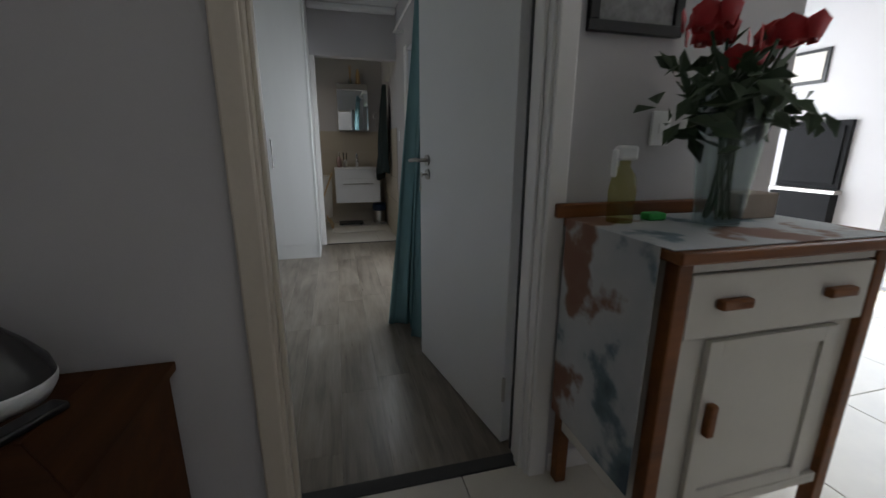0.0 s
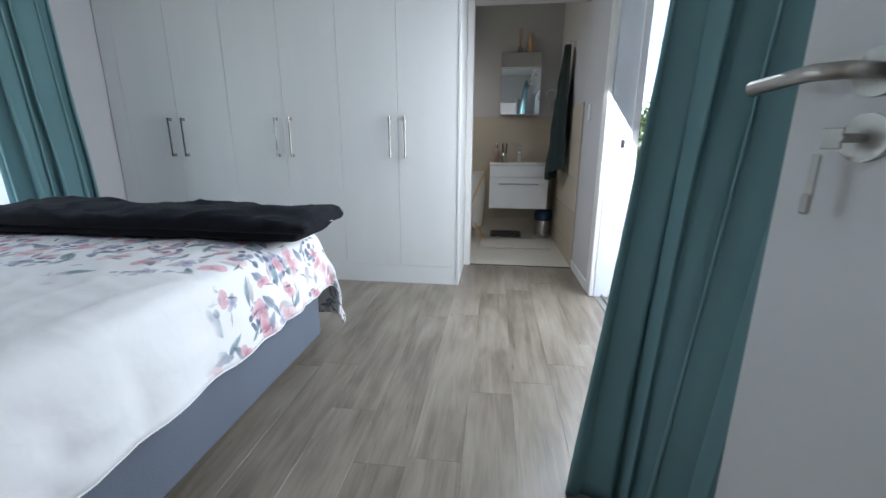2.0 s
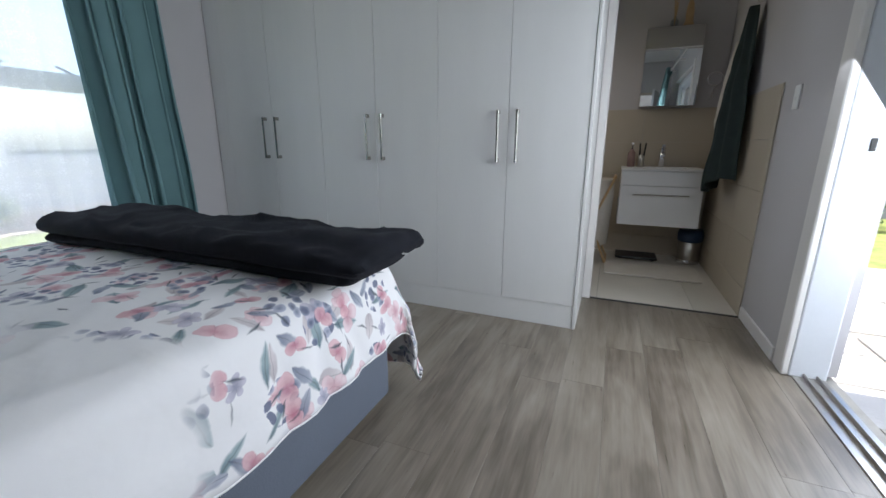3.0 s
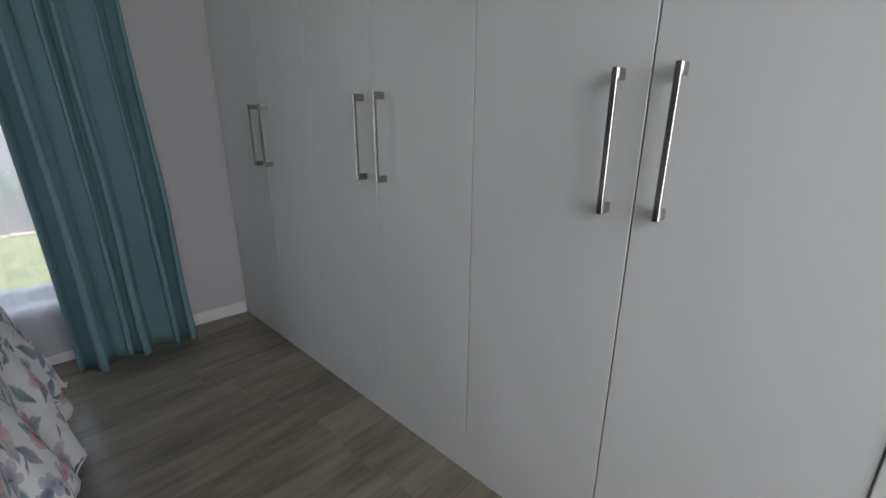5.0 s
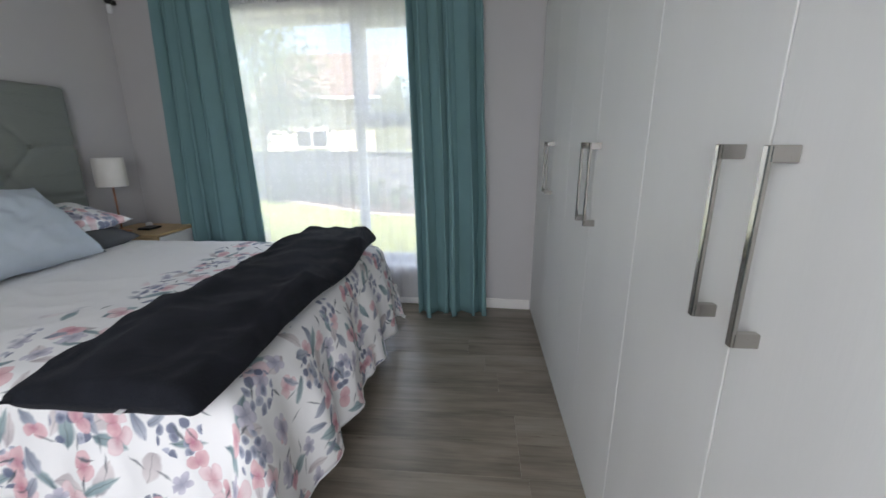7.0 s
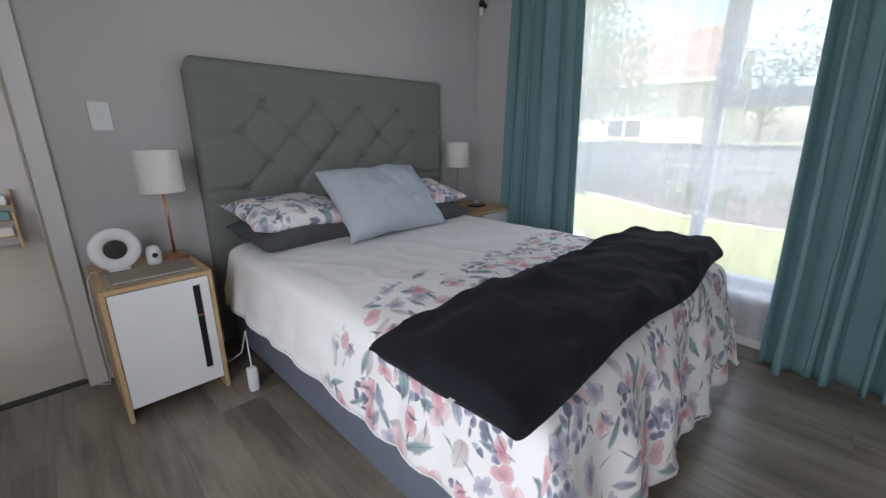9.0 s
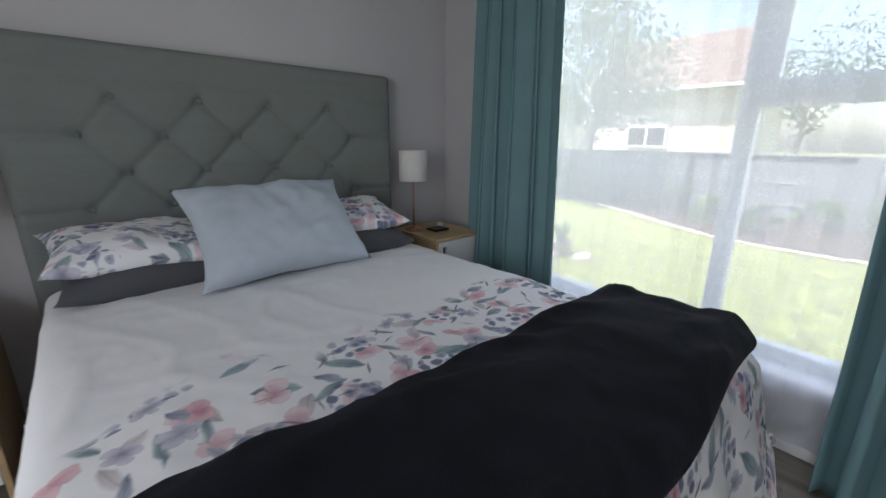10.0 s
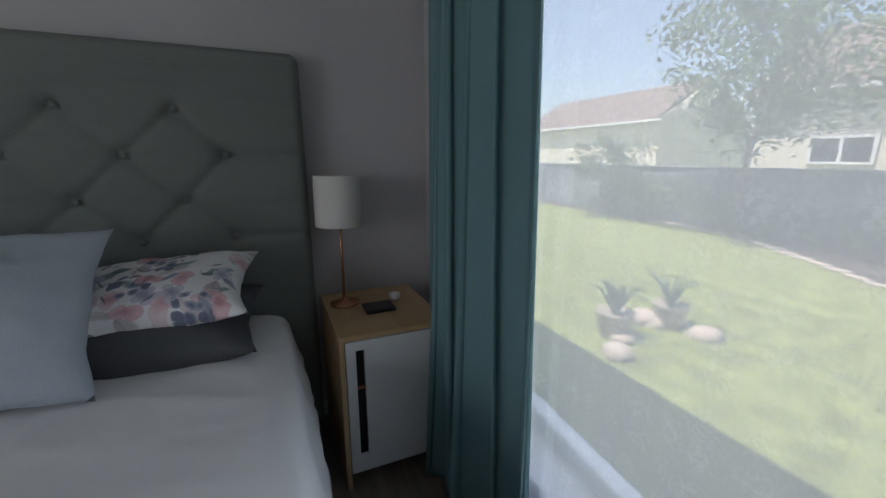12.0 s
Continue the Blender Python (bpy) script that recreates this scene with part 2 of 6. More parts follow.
        f = math_("MULTIPLY", math_("MULTIPLY", inside, math_("GREATER_THAN", keep, r2)), math_("MULTIPLY", where, op))
        return blend(f, cur, tone)

    cur = leaf(cur, 9.0, 3.3, 0.44, 0.19, 0.50, (0.40, 0.35, 0.37), (0.68, 0.62, 0.62), 0.85)
    cur = leaf(cur, 8.0, 7.7, 0.47, 0.16, 0.60, (0.10, 0.17, 0.20), (0.34, 0.44, 0.46), 0.92)
    cur = bloom(cur, 7.6, 12.3, 3.0, 0.46, (0.57, 0.28, 0.33), (0.79, 0.63, 0.65), 0.88)
    cur = leaf(cur, 10.5, 17.9, 0.45, 0.17, 0.50, (0.15, 0.18, 0.25), (0.43, 0.45, 0.53), 0.92)
    cur = bloom(cur, 8.8, 53.7, 5.0, 0.36, (0.25, 0.25, 0.35), (0.60, 0.57, 0.65), 0.9)
    # berries in bunches
    bx, by, q1, q2 = cell(4.6, 29.0, 0.85)
    near = math_("SQRT", math_("ADD", math_("MULTIPLY", bx, bx), math_("MULTIPLY", by, by)))
    bunch = math_("MULTIPLY", math_("LESS_THAN", near, 0.28), math_("GREATER_THAN", 0.75, q2))
    gx, gy, g1, g2 = cell(27.0, 31.0, 0.6)
    gr = math_("SQRT", math_("ADD", math_("MULTIPLY", gx, gx), math_("MULTIPLY", math_("MULTIPLY", gy, gy), 1.5)))
    tone = blend(ramp(math_("ADD", gr, math_("MULTIPLY_ADD", g1, 0.5, -0.25)), 0.1, 0.5), (0.13, 0.15, 0.23), (0.42, 0.44, 0.54))
    f = math_("MULTIPLY", math_("MULTIPLY", ramp(gr, 0.38, 0.47, 1.0, 0.0), bunch), math_("MULTIPLY", where, 0.92))
    cur = blend(f, cur, tone)
    cur = bloom(cur, 9.5, 41.1, 2.0, 0.30, (0.50, 0.17, 0.23), (0.73, 0.47, 0.50), 0.85)
    cur = leaf(cur, 13.0, 23.1, 0.40, 0.07, 0.40, (0.05, 0.06, 0.08), (0.20, 0.23, 0.26), 0.9)
    L(cur, b.inputs["Base Color"])
    weave = nt.nodes.new("ShaderNodeTexNoise")
    weave.inputs["Scale"].default_value, weave.inputs["Detail"].default_value = 380, 2
    L(uv0, weave.inputs[0])
    crease = nt.nodes.new("ShaderNodeTexNoise")
    crease.inputs["Scale"].default_value, crease.inputs["Detail"].default_value, crease.inputs["Distortion"].default_value = 8, 3, 0.2
    L(uv0, crease.inputs[0])
    hgt = math_("MULTIPLY_ADD", weave.outputs[0], 0.04, crease.outputs[0])
    bp = nt.nodes.new("ShaderNodeBump")
    bp.inputs["Strength"].default_value, bp.inputs["Distance"].default_value = 0.5, 0.010
    L(hgt, bp.inputs["Height"])
    L(bp.outputs[0], b.inputs["Normal"])
    return m


def glass_mat(name, tint=(1, 1, 1), rough=0.0):
    m = bpy.data.materials.new(name)
    m.use_nodes = True
    nt = m.node_tree
    nt.nodes.clear()
    out = nt.nodes.new("ShaderNodeOutputMaterial")
    tr = nt.nodes.new("ShaderNodeBsdfTransparent")
    tr.inputs[0].default_value = (*tint, 1)
    gl = nt.nodes.new("ShaderNodeBsdfGlossy")
    gl.inputs["Roughness"].default_value = rough
    mx = nt.nodes.new("ShaderNodeMixShader")
    mx.inputs[0].default_value = 0.05
    nt.links.new(tr.outputs[0], mx.inputs[1])
    nt.links.new(gl.outputs[0], mx.inputs[2])
    nt.links.new(mx.outputs[0], out.inputs[0])
    return m


def sheer_mat(name):
    """Thin white voile: part of the light goes straight through the weave, part is scattered."""
    m = bpy.data.materials.new(name)
    m.use_nodes = True
    nt = m.node_tree
    nt.nodes.clear()
    out = nt.nodes.new("ShaderNodeOutputMaterial")
    tr = nt.nodes.new("ShaderNodeBsdfTransparent")
    tl = nt.nodes.new("ShaderNodeBsdfTranslucent")
    tl.inputs[0].default_value = (0.96, 0.97, 0.99, 1)
    df = nt.nodes.new("ShaderNodeBsdfDiffuse")
    df.inputs[0].default_value = (0.85, 0.86, 0.88, 1)
    m1 = nt.nodes.new("ShaderNodeMixShader")
    m1.inputs[0].default_value = 0.25
    nt.links.new(tl.outputs[0], m1.inputs[1])
    nt.links.new(df.outputs[0], m1.inputs[2])
    tc = nt.nodes.new("ShaderNodeTexCoord")
    # small woven sprigs, denser than the plain net between them
    n = nt.nodes.new("ShaderNodeTexNoise")
    n.inputs["Scale"].default_value, n.inputs["Detail"].default_value, n.inputs["Distortion"].default_value = 120, 2, 0.6
    nt.links.new(tc.outputs["Object"], n.inputs[0])
    v = nt.nodes.new("ShaderNodeTexVoronoi")
    v.inputs["Scale"].default_value, v.inputs["Randomness"].default_value = 16, 0.35
    nt.links.new(tc.outputs["Object"], v.inputs["Vector"])
    sp = nt.nodes.new("ShaderNodeMapRange")
    nt.links.new(v.outputs["Distance"], sp.inputs[0])
    sp.inputs[1].default_value, sp.inputs[2].default_value, sp.inputs[3].default_value, sp.inputs[4].default_value = 0.25, 0.55, 1.0, 0.3
    ml = nt.nodes.new("ShaderNodeMath")
    ml.operation = "MULTIPLY"
    st = nt.nodes.new("ShaderNodeMapRange")
    nt.links.new(n.outputs[0], st.inputs[0])
    st.inputs[1].default_value, st.inputs[2].default_value = 0.42, 0.62
    nt.links.new(st.outputs[0], ml.inputs[0])
    nt.links.new(sp.outputs[0], ml.inputs[1])
    mr = nt.nodes.new("ShaderNodeMapRange")
    nt.links.new(ml.outputs[0], mr.inputs[0])
    mr.inputs[3].default_value, mr.inputs[4].default_value = 0.49, 0.555
    m2 = nt.nodes.new("ShaderNodeMixShader")
    nt.links.new(mr.outputs[0], m2.inputs[0])
    nt.links.new(tr.outputs[0], m2.inputs[1])
    nt.links.new(m1.outputs[0], m2.inputs[2])
    nt.links.new(m2.outputs[0], out.inputs[0])
    return m


M_WALL = mat("wall_paint", (0.53, 0.513, 0.52), 0.8, var=0.03, scale=2.2, bump=0.10, bscale=180)
M_CEIL = mat("ceiling_paint", (0.80, 0.80, 0.80), 0.85, var=0.02, scale=2.0, bump=0.05, bscale=120)
M_TRIM = mat("white_trim_paint", (0.78, 0.76, 0.74), 0.45, var=0.03, scale=5, bump=0.04, bscale=90)
M_CREAM = mat("cream_frame_paint", (0.62, 0.55, 0.46), 0.5, var=0.07, scale=5, bump=0.08, bscale=60)
M_MELA = mat("white_melamine", (0.72, 0.72, 0.71), 0.42, var=0.025, scale=3, bump=0.10, bscale=40, stretch=(3, 3, 0.35))
M_DOOR = mat("door_paint", (0.70, 0.70, 0.70), 0.35, var=0.03, scale=3, bump=0.05, bscale=50)
M_STEEL = mat("brushed_steel", (0.46, 0.44, 0.41), 0.32, 1.0, var=0.06, scale=20, bump=0.05, bscale=200)
M_BAR = mat("polished_steel_bar", (0.40, 0.38, 0.355), 0.17, 1.0, var=0.05, scale=20)
M_CHROME = mat("chrome", (0.75, 0.75, 0.76), 0.10, 1.0, var=0.03, scale=10)
# Near-black: painted shade in wardrobe and hinge gaps; own colour of floor strips.
M_DARKGAP = mat("dark_strip_and_gap_shade", (0.05, 0.05, 0.05), 0.8, var=0.2)
M_FLOOR = vinyl_mat("grey_oak_vinyl")
M_OAK = plank_mat("pale_oak", (0.42, 0.27, 0.13), (0.60, 0.42, 0.23), 1, 0.5, 0.1)
M_TEAK = plank_mat("brown_teak", (0.080, 0.025, 0.007), (0.225, 0.078, 0.021), 0, 0.45, 0.2, 0.5, 0.3)
M_TILE = mat("cream_floor_tile", (0.62, 0.58, 0.51), 0.3, var=0.07, scale=5, bump=0.04, bscale=30, rnd=0.3)
M_BTILE = mat("beige_wall_tile", (0.50, 0.44, 0.35), 0.5, var=0.012, scale=9, spec=0.3)
M_STOVE = mat("matt_black_steel", (0.012, 0.012, 0.013), 0.8, var=0.2, scale=10, spec=0.15)
for n in M_BTILE.node_tree.nodes:
    if n.bl_idname == "ShaderNodeMath" and abs(n.inputs[1].default_value - 0.14) < 0.001:
        n.inputs[1].default_value, n.inputs[2].default_value = 0.0, 0.5
M_GROUT = mat("grout", (0.30, 0.28, 0.25), 0.9, var=0.15, scale=20, bump=0.2, bscale=150)
M_TEAL = mat("teal_curtain_cloth", (0.160, 0.285, 0.300), 0.8, var=0.08, scale=4, bump=0.25, bscale=420, spec=0.3)
M_SHEER = sheer_mat("white_voile")
M_GLASS = glass_mat("window_glass")
M_VASE = glass_mat("vase_glass", (0.80, 0.84, 0.84), 0.02)
M_ALU = mat("white_aluminium", (0.72, 0.75, 0.80), 0.4, var=0.03, scale=8)
M_MIRROR = mat("mirror_silver", (0.86, 0.88, 0.88), 0.02, 1.0, var=0.005, scale=2)
for n in M_MIRROR.node_tree.nodes:
    if n.bl_idname == "ShaderNodeMath" and n.inputs[2].default_value < 0:
        n.inputs[1].default_value, n.inputs[2].default_value = 0.0, 0.012
M_BASE = mat("slate_grey_upholstery", (0.135, 0.155, 0.195), 0.8, var=0.08, scale=5, bump=0.4, bscale=300)
M_HEAD = mat("sage_grey_linen", (0.175, 0.189, 0.178), 0.85, var=0.12, scale=9, bump=0.5, bscale=170, stretch=(0.25, 1, 2.5), fine=0.9)
M_FLORAL = floral_mat("floral_duvet_cotton", True, scale=0.96)
M_FLORAL2 = floral_mat("floral_pillow_cotton", False, scale=1.0)
M_THROW = mat("charcoal_fleece", (0.0095, 0.0105, 0.0145), 0.95, var=0.5, scale=11, bump=0.7, bscale=260, spec=0.2)
tb = M_THROW.node_tree.nodes["Principled BSDF"]
tb.inputs["Sheen Weight"].default_value, tb.inputs["Sheen Roughness"].default_value = 0.05, 0.35
tb.inputs["Sheen Tint"].default_value = (0.55, 0.60, 0.72, 1)
M_CUSH = mat("pale_blue_linen", (0.44, 0.49, 0.54), 0.9, var=0.06, scale=12, bump=0.4, bscale=300)
M_DGREY = mat("dark_grey_pillow_cotton", (0.075, 0.078, 0.085), 0.9, var=0.1, scale=9, bump=0.3, bscale=250)
M_WHITE = mat("white_plastic", (0.80, 0.80, 0.80), 0.35, var=0.02, scale=8)
M_BLACK = mat("black_plastic", (0.012, 0.012, 0.013), 0.35, var=0.2, scale=10)
M_COPPER = mat("brushed_copper", (0.60, 0.30, 0.19), 0.3, 1.0, var=0.1, scale=20)
M_SHADE = mat("white_lampshade_linen", (0.74, 0.71, 0.67), 0.85, var=0.05, scale=12, bump=0.3, bscale=260)
M_RUNNER = mat("taupe_table_runner", (0.33, 0.27, 0.22), 0.9, var=0.12, scale=12, bump=0.6, bscale=240)
M_TOWEL = mat("dark_green_towel", (0.022, 0.036, 0.036), 0.95, var=0.25, scale=10, bump=0.8, bscale=220)
M_BLUE = mat("dark_blue_plastic", (0.02, 0.045, 0.10), 0.4, var=0.1, scale=9)
M_CANVAS = mat("cream_canvas", (0.62, 0.58, 0.52), 0.9, var=0.08, scale=8, bump=0.4, bscale=200)
M_LAWN = mat("lawn_soil_grass", (0.20, 0.232, 0.06), 0.95, var=0.5, scale=4.5, bump=0.9, bscale=40)
M_LEAF = mat("leaf_green", (0.10, 0.15, 0.045), 0.6, var=0.45, scale=3, rnd=0.2)
M_BARK = mat("bark", (0.20, 0.15, 0.10), 0.9, var=0.3, scale=10, bump=0.8, bscale=60)
M_FENCE = mat("grey_rendered_wall", (0.20, 0.21, 0.235), 0.9, var=0.1, scale=2, bump=0.3, bscale=60)
M_PLASTER = mat("cream_plaster", (0.72, 0.66, 0.55), 0.9, var=0.05, scale=2, bump=0.2, bscale=60)
M_ROOF = mat("brown_roof_tile", (0.20, 0.145, 0.12), 0.85, var=0.25, scale=8, bump=0.5, bscale=40, rnd=0.2)
M_PAVE = mat("grey_paving", (0.46, 0.45, 0.44), 0.85, var=0.12, scale=5, bump=0.4, bscale=60, rnd=0.3)
M_CABPAINT = mat("cream_cabinet_paint", (0.60, 0.57, 0.51), 0.5, var=0.05, scale=6, bump=0.1, bscale=60)
M_ROSE = mat("red_petal", (0.42, 0.015, 0.02), 0.6, var=0.35, scale=14)
M_STALK = mat("dark_stalk_green", (0.045, 0.075, 0.035), 0.6, var=0.3, scale=14)
M_GREYGLOSS = mat("dark_grey_gloss", (0.035, 0.033, 0.034), 0.22, var=0.1, scale=10)
M_SOIL = mat("dark_mulch", (0.075, 0.055, 0.042), 0.95, var=0.4, scale=9, bump=0.9, bscale=60)
M_STONE = mat("edging_stone", (0.45, 0.38, 0.31), 0.9, var=0.2, scale=7, bump=0.5, bscale=50)

# ---- mesh helpers ----


def bm_box(lo, hi, bevel=0.0, seg=1):
    bm = bmesh.new()
    bmesh.ops.create_cube(bm, size=1)
    s = [hi[i] - lo[i] for i in range(3)]
    c = [(hi[i] + lo[i]) / 2 for i in range(3)]
    for v in bm.verts:
        v.co = Vector((c[0] + v.co.x * s[0], c[1] + v.co.y * s[1], c[2] + v.co.z * s[2]))
    if bevel:
        bmesh.ops.bevel(bm, geom=bm.edges[:], offset=min(bevel, min(s) * 0.45), segments=seg, profile=0.5, affect="EDGES")
    return bm


def bm_lathe(profile, n=24, centre=(0, 0, 0)):
    """A turned shape from (radius, height) pairs."""
    bm = bmesh.new()
    rings = []
    for r, z in profile:
        if r < 1e-5:
            rings.append([bm.verts.new((centre[0], centre[1], centre[2] + z))])
        else:
            rings.append([bm.verts.new((centre[0] + r * math.cos(2 * math.pi * i / n), centre[1] + r * math.sin(2 * math.pi * i / n), centre[2] + z)) for i in range(n)])
    for a, b in zip(rings, rings[1:]):
        for i in range(n):
            j = (i + 1) % n
            if len(a) == 1 and len(b) > 1:
                bm.faces.new((a[0], b[i], b[j]))
            elif len(b) == 1 and len(a) > 1:
                bm.faces.new((a[i], b[0], a[j]))
            elif len(a) > 1:
                bm.faces.new((a[i], b[i], b[j], a[j]))
    bmesh.ops.recalc_face_normals(bm, faces=bm.faces[:])
    return bm


def bm_tube(points, r, n=8, r_end=None):
    """A round bar along points, with closed ends."""
    bm = bmesh.new()
    pts = [Vector(p) for p in points]
    rings = []
    up = Vector((0.13, 0.21, 0.97))
    for i, p in enumerate(pts):
        d = (pts[min(i + 1, len(pts) - 1)] - pts[max(i - 1, 0)]).normalized()
        a = d.cross(up if abs(d.dot(up)) < 0.95 else Vector((1, 0, 0))).normalized()
        b = d.cross(a)
        rr = r if r_end is None else r + (r_end - r) * i / (len(pts) - 1)
        rings.append([bm.verts.new(p + rr * (a * math.cos(2 * math.pi * k / n) + b * math.sin(2 * math.pi * k / n))) for k in range(n)])
    for a, b in zip(rings, rings[1:]):
        for k in range(n):
            bm.faces.new((a[k], a[(k + 1) % n], b[(k + 1) % n], b[k]))
    bm.faces.new(rings[0][::-1])
    bm.faces.new(rings[-1])
    bmesh.ops.recalc_face_normals(bm, faces=bm.faces[:])
    return bm


def join(*bms):
    """One bmesh out of several."""
    out = bmesh.new()
    for b in bms:
        me = bpy.data.meshes.new("tmp")
        b.to_mesh(me)
        out.from_mesh(me)
        bpy.data.meshes.remove(me)
        b.free()
    return out


def to_mesh(name, bm, material, smooth=False):
    me = bpy.data.meshes.new(name)
    if smooth:
        for f in bm.faces:
            f.smooth = True
    bm.to_mesh(me)
    bm.free()
    me.materials.append(material)
    return me


def solid(name, bm, material, label="", category="", group="", kind="", smooth=False):
    """A top-level thing of one mesh."""
    return tagged(new(name, to_mesh(name, bm, material, smooth)), label, category, group, kind)


def thing(name, at, label, category, group=""):
    ob = new(name)
    ob.location = at
    ob.empty_display_size = 0.1
    return tagged(ob, label, category, group)


def part(name, bm, material, parent, label="", smooth=False):
    """One mesh, given in world places, under a thing or a part."""
    ob = new(name, to_mesh(name, bm, material, smooth))
    chain = Vector((0, 0, 0))
    p = parent
    while p:
        chain += p.location
        p = p.parent
    ob.data.transform(Matrix.Translation(-chain))
    ob.parent = parent
    return tagged(ob, label)


def piece(name, me, parent, loc, rot=0.0):
    """An alike piece that shares its mesh, in world place."""
    ob = new(name, me)
    ob.parent = parent
    ob.location = Vector(loc) - parent.location
    ob.rotation_euler = (0, 0, rot)
    return ob


def mesh_grid(fn, nu, nv, uvfn=None, closed_u=False):
    """A sheet of nu by nv cells through fn(u, v), u and v from 0 to 1."""
    bm = bmesh.new()
    uvl = bm.loops.layers.uv.new("flat")
    vs = [[bm.verts.new(fn(i / nu, j / nv)) for i in range(nu + 1)] for j in range(nv + 1)]
    for j in range(nv):
        for i in range(nu):
            f = bm.faces.new((vs[j][i], vs[j][i + 1], vs[j + 1][i + 1], vs[j + 1][i]))
            f.smooth = True
            if uvfn:
                for lp, (a, b) in zip(f.loops, ((i, j), (i + 1, j), (i + 1, j + 1), (i, j + 1))):
                    lp[uvl].uv = uvfn(a / nu, b / nv)
    return bm


def thicken(bm, t):
    """Gives a sheet real thickness: a second skin behind the first, closed along its edges."""
    bmesh.ops.recalc_face_normals(bm, faces=bm.faces[:])
    bm.normal_update()
    uvl = bm.loops.layers.uv.active
    faces = bm.faces[:]
    rim = [(e.verts[0], e.verts[1], e.link_loops[0]) for e in bm.edges if e.is_boundary]
    back = {v: bm.verts.new(v.co - v.normal * t) for v in bm.verts[:]}
    for f in faces:
        g = bm.faces.new([back[v] for v in reversed(f.verts)])
        g.smooth = f.smooth = True
        if uvl:
            for lp, src in zip(g.loops, reversed(f.loops)):
                lp[uvl].uv = src[uvl].uv
    for a, b, lp in rim:
        g = bm.faces.new((a, b, back[b], back[a]) if lp.vert is b else (b, a, back[a], back[b]))
        if uvl:
            for l2 in g.loops:
                l2[uvl].uv = lp[uvl].uv
    return bm

# ---- plan ----
CEIL = 2.64
HEAD_Y = -3.14          # bedroom face of the head wall
HALL_Y = -3.27          # hall face of the same wall


def wx(y):
    """The bedroom face of the window wall, which runs a little out of square."""
    return -2.70 + 0.06 * y


def slab(name, lo, hi, material, label, category, bevel=0.0, kind="structure"):
    return solid(name, bm_box(lo, hi, bevel), material, label, category, "", kind)


def skew_box(y0, y1, z0, z1, d0, d1, bevel=0.0):
    """A box that follows the window wall, from d0 to d1 behind its face (negative: into the room)."""
    bm = bm_box((0, y0, z0), (1, y1, z1))
    for v in bm.verts:
        v.co.x = wx(v.co.y) - (d0 if v.co.x > 0.5 else d1)
    if bevel:
        bmesh.ops.bevel(bm, geom=bm.edges[:], offset=bevel, segments=1, affect="EDGES")
    return bm


WIN_Y0, WIN_Y1, WIN_Z0, WIN_Z1 = -2.60, -0.45, 0.30, 2.10
OPEN_X0, OPEN_X1, OPEN_Z = 0.03, 0.815, 2.05      # hall doorway
SL_Y0, SL_Y1, SL_Z = -1.95, -0.06, 2.08           # sliding door in the east wall
E_X = 0.95

# window wall in four pieces round its opening
solid("wall_west", join(
    skew_box(HEAD_Y - 0.13, WIN_Y0, 0, CEIL, 0, 0.24),
    skew_box(WIN_Y1, 0.75, 0, CEIL, 0, 0.24),
    skew_box(WIN_Y0, WIN_Y1, 0, WIN_Z0, 0, 0.24),
    skew_box(WIN_Y0, WIN_Y1, WIN_Z1, CEIL, 0, 0.24)), M_WALL, "light grey painted bedroom wall with a wide window opening", "wall", kind="structure")
# head wall with the doorway
solid("wall_south", join(
    bm_box((-2.89, HALL_Y, 0), (OPEN_X0 - 0.03, HEAD_Y, CEIL)),
    bm_box((OPEN_X1 + 0.03, HALL_Y, 0), (1.71, HEAD_Y, CEIL)),
    bm_box((OPEN_X0 - 0.03, HALL_Y, OPEN_Z + 0.03), (OPEN_X1 + 0.03, HEAD_Y, CEIL))), M_WALL, "light grey painted wall with a doorway to the hall", "wall", kind="structure")
# east wall with the sliding door
solid("wall_east", join(
    bm_box((E_X, SL_Y1, 0), (E_X + 0.22, 2.2, CEIL)),
    bm_box((E_X + 0.05, HEAD_Y, 0), (E_X + 0.22, SL_Y0, CEIL)),
    bm_box((E_X, SL_Y0, SL_Z), (E_X + 0.22, SL_Y1, CEIL))), M_WALL, "light grey painted wall with a sliding door opening", "wall", kind="structure")
# bathroom walls
BATH_Y = 2.12
solid("wall_north", bm_box((-1.3, BATH_Y, 0), (E_X + 0.22, BATH_Y + 0.2, CEIL)), M_WALL, "light grey painted wall above beige bathroom tiles", "wall", kind="structure")
solid("wall_bathroom", join(
    bm_box((0.0, 0.58, OPEN_Z + 0.07), (E_X, 0.70, CEIL)),
    bm_box((-3.0, 0.605, 0), (0.055, 0.70, CEIL)),
    bm_box((-1.3, 0.70, 0), (-1.1, 1.2, CEIL)),
    bm_box((-1.3, 1.8, 0), (-1.1, BATH_Y, CEIL)),
    bm_box((-1.3, 1.2, 0), (-1.1, 1.8, 1.3)),
    bm_box((-1.3, 1.2, 2.1), (-1.1, 1.8, CEIL))), M_WALL, "white painted wall round the bathroom opening", "wall", kind="structure")
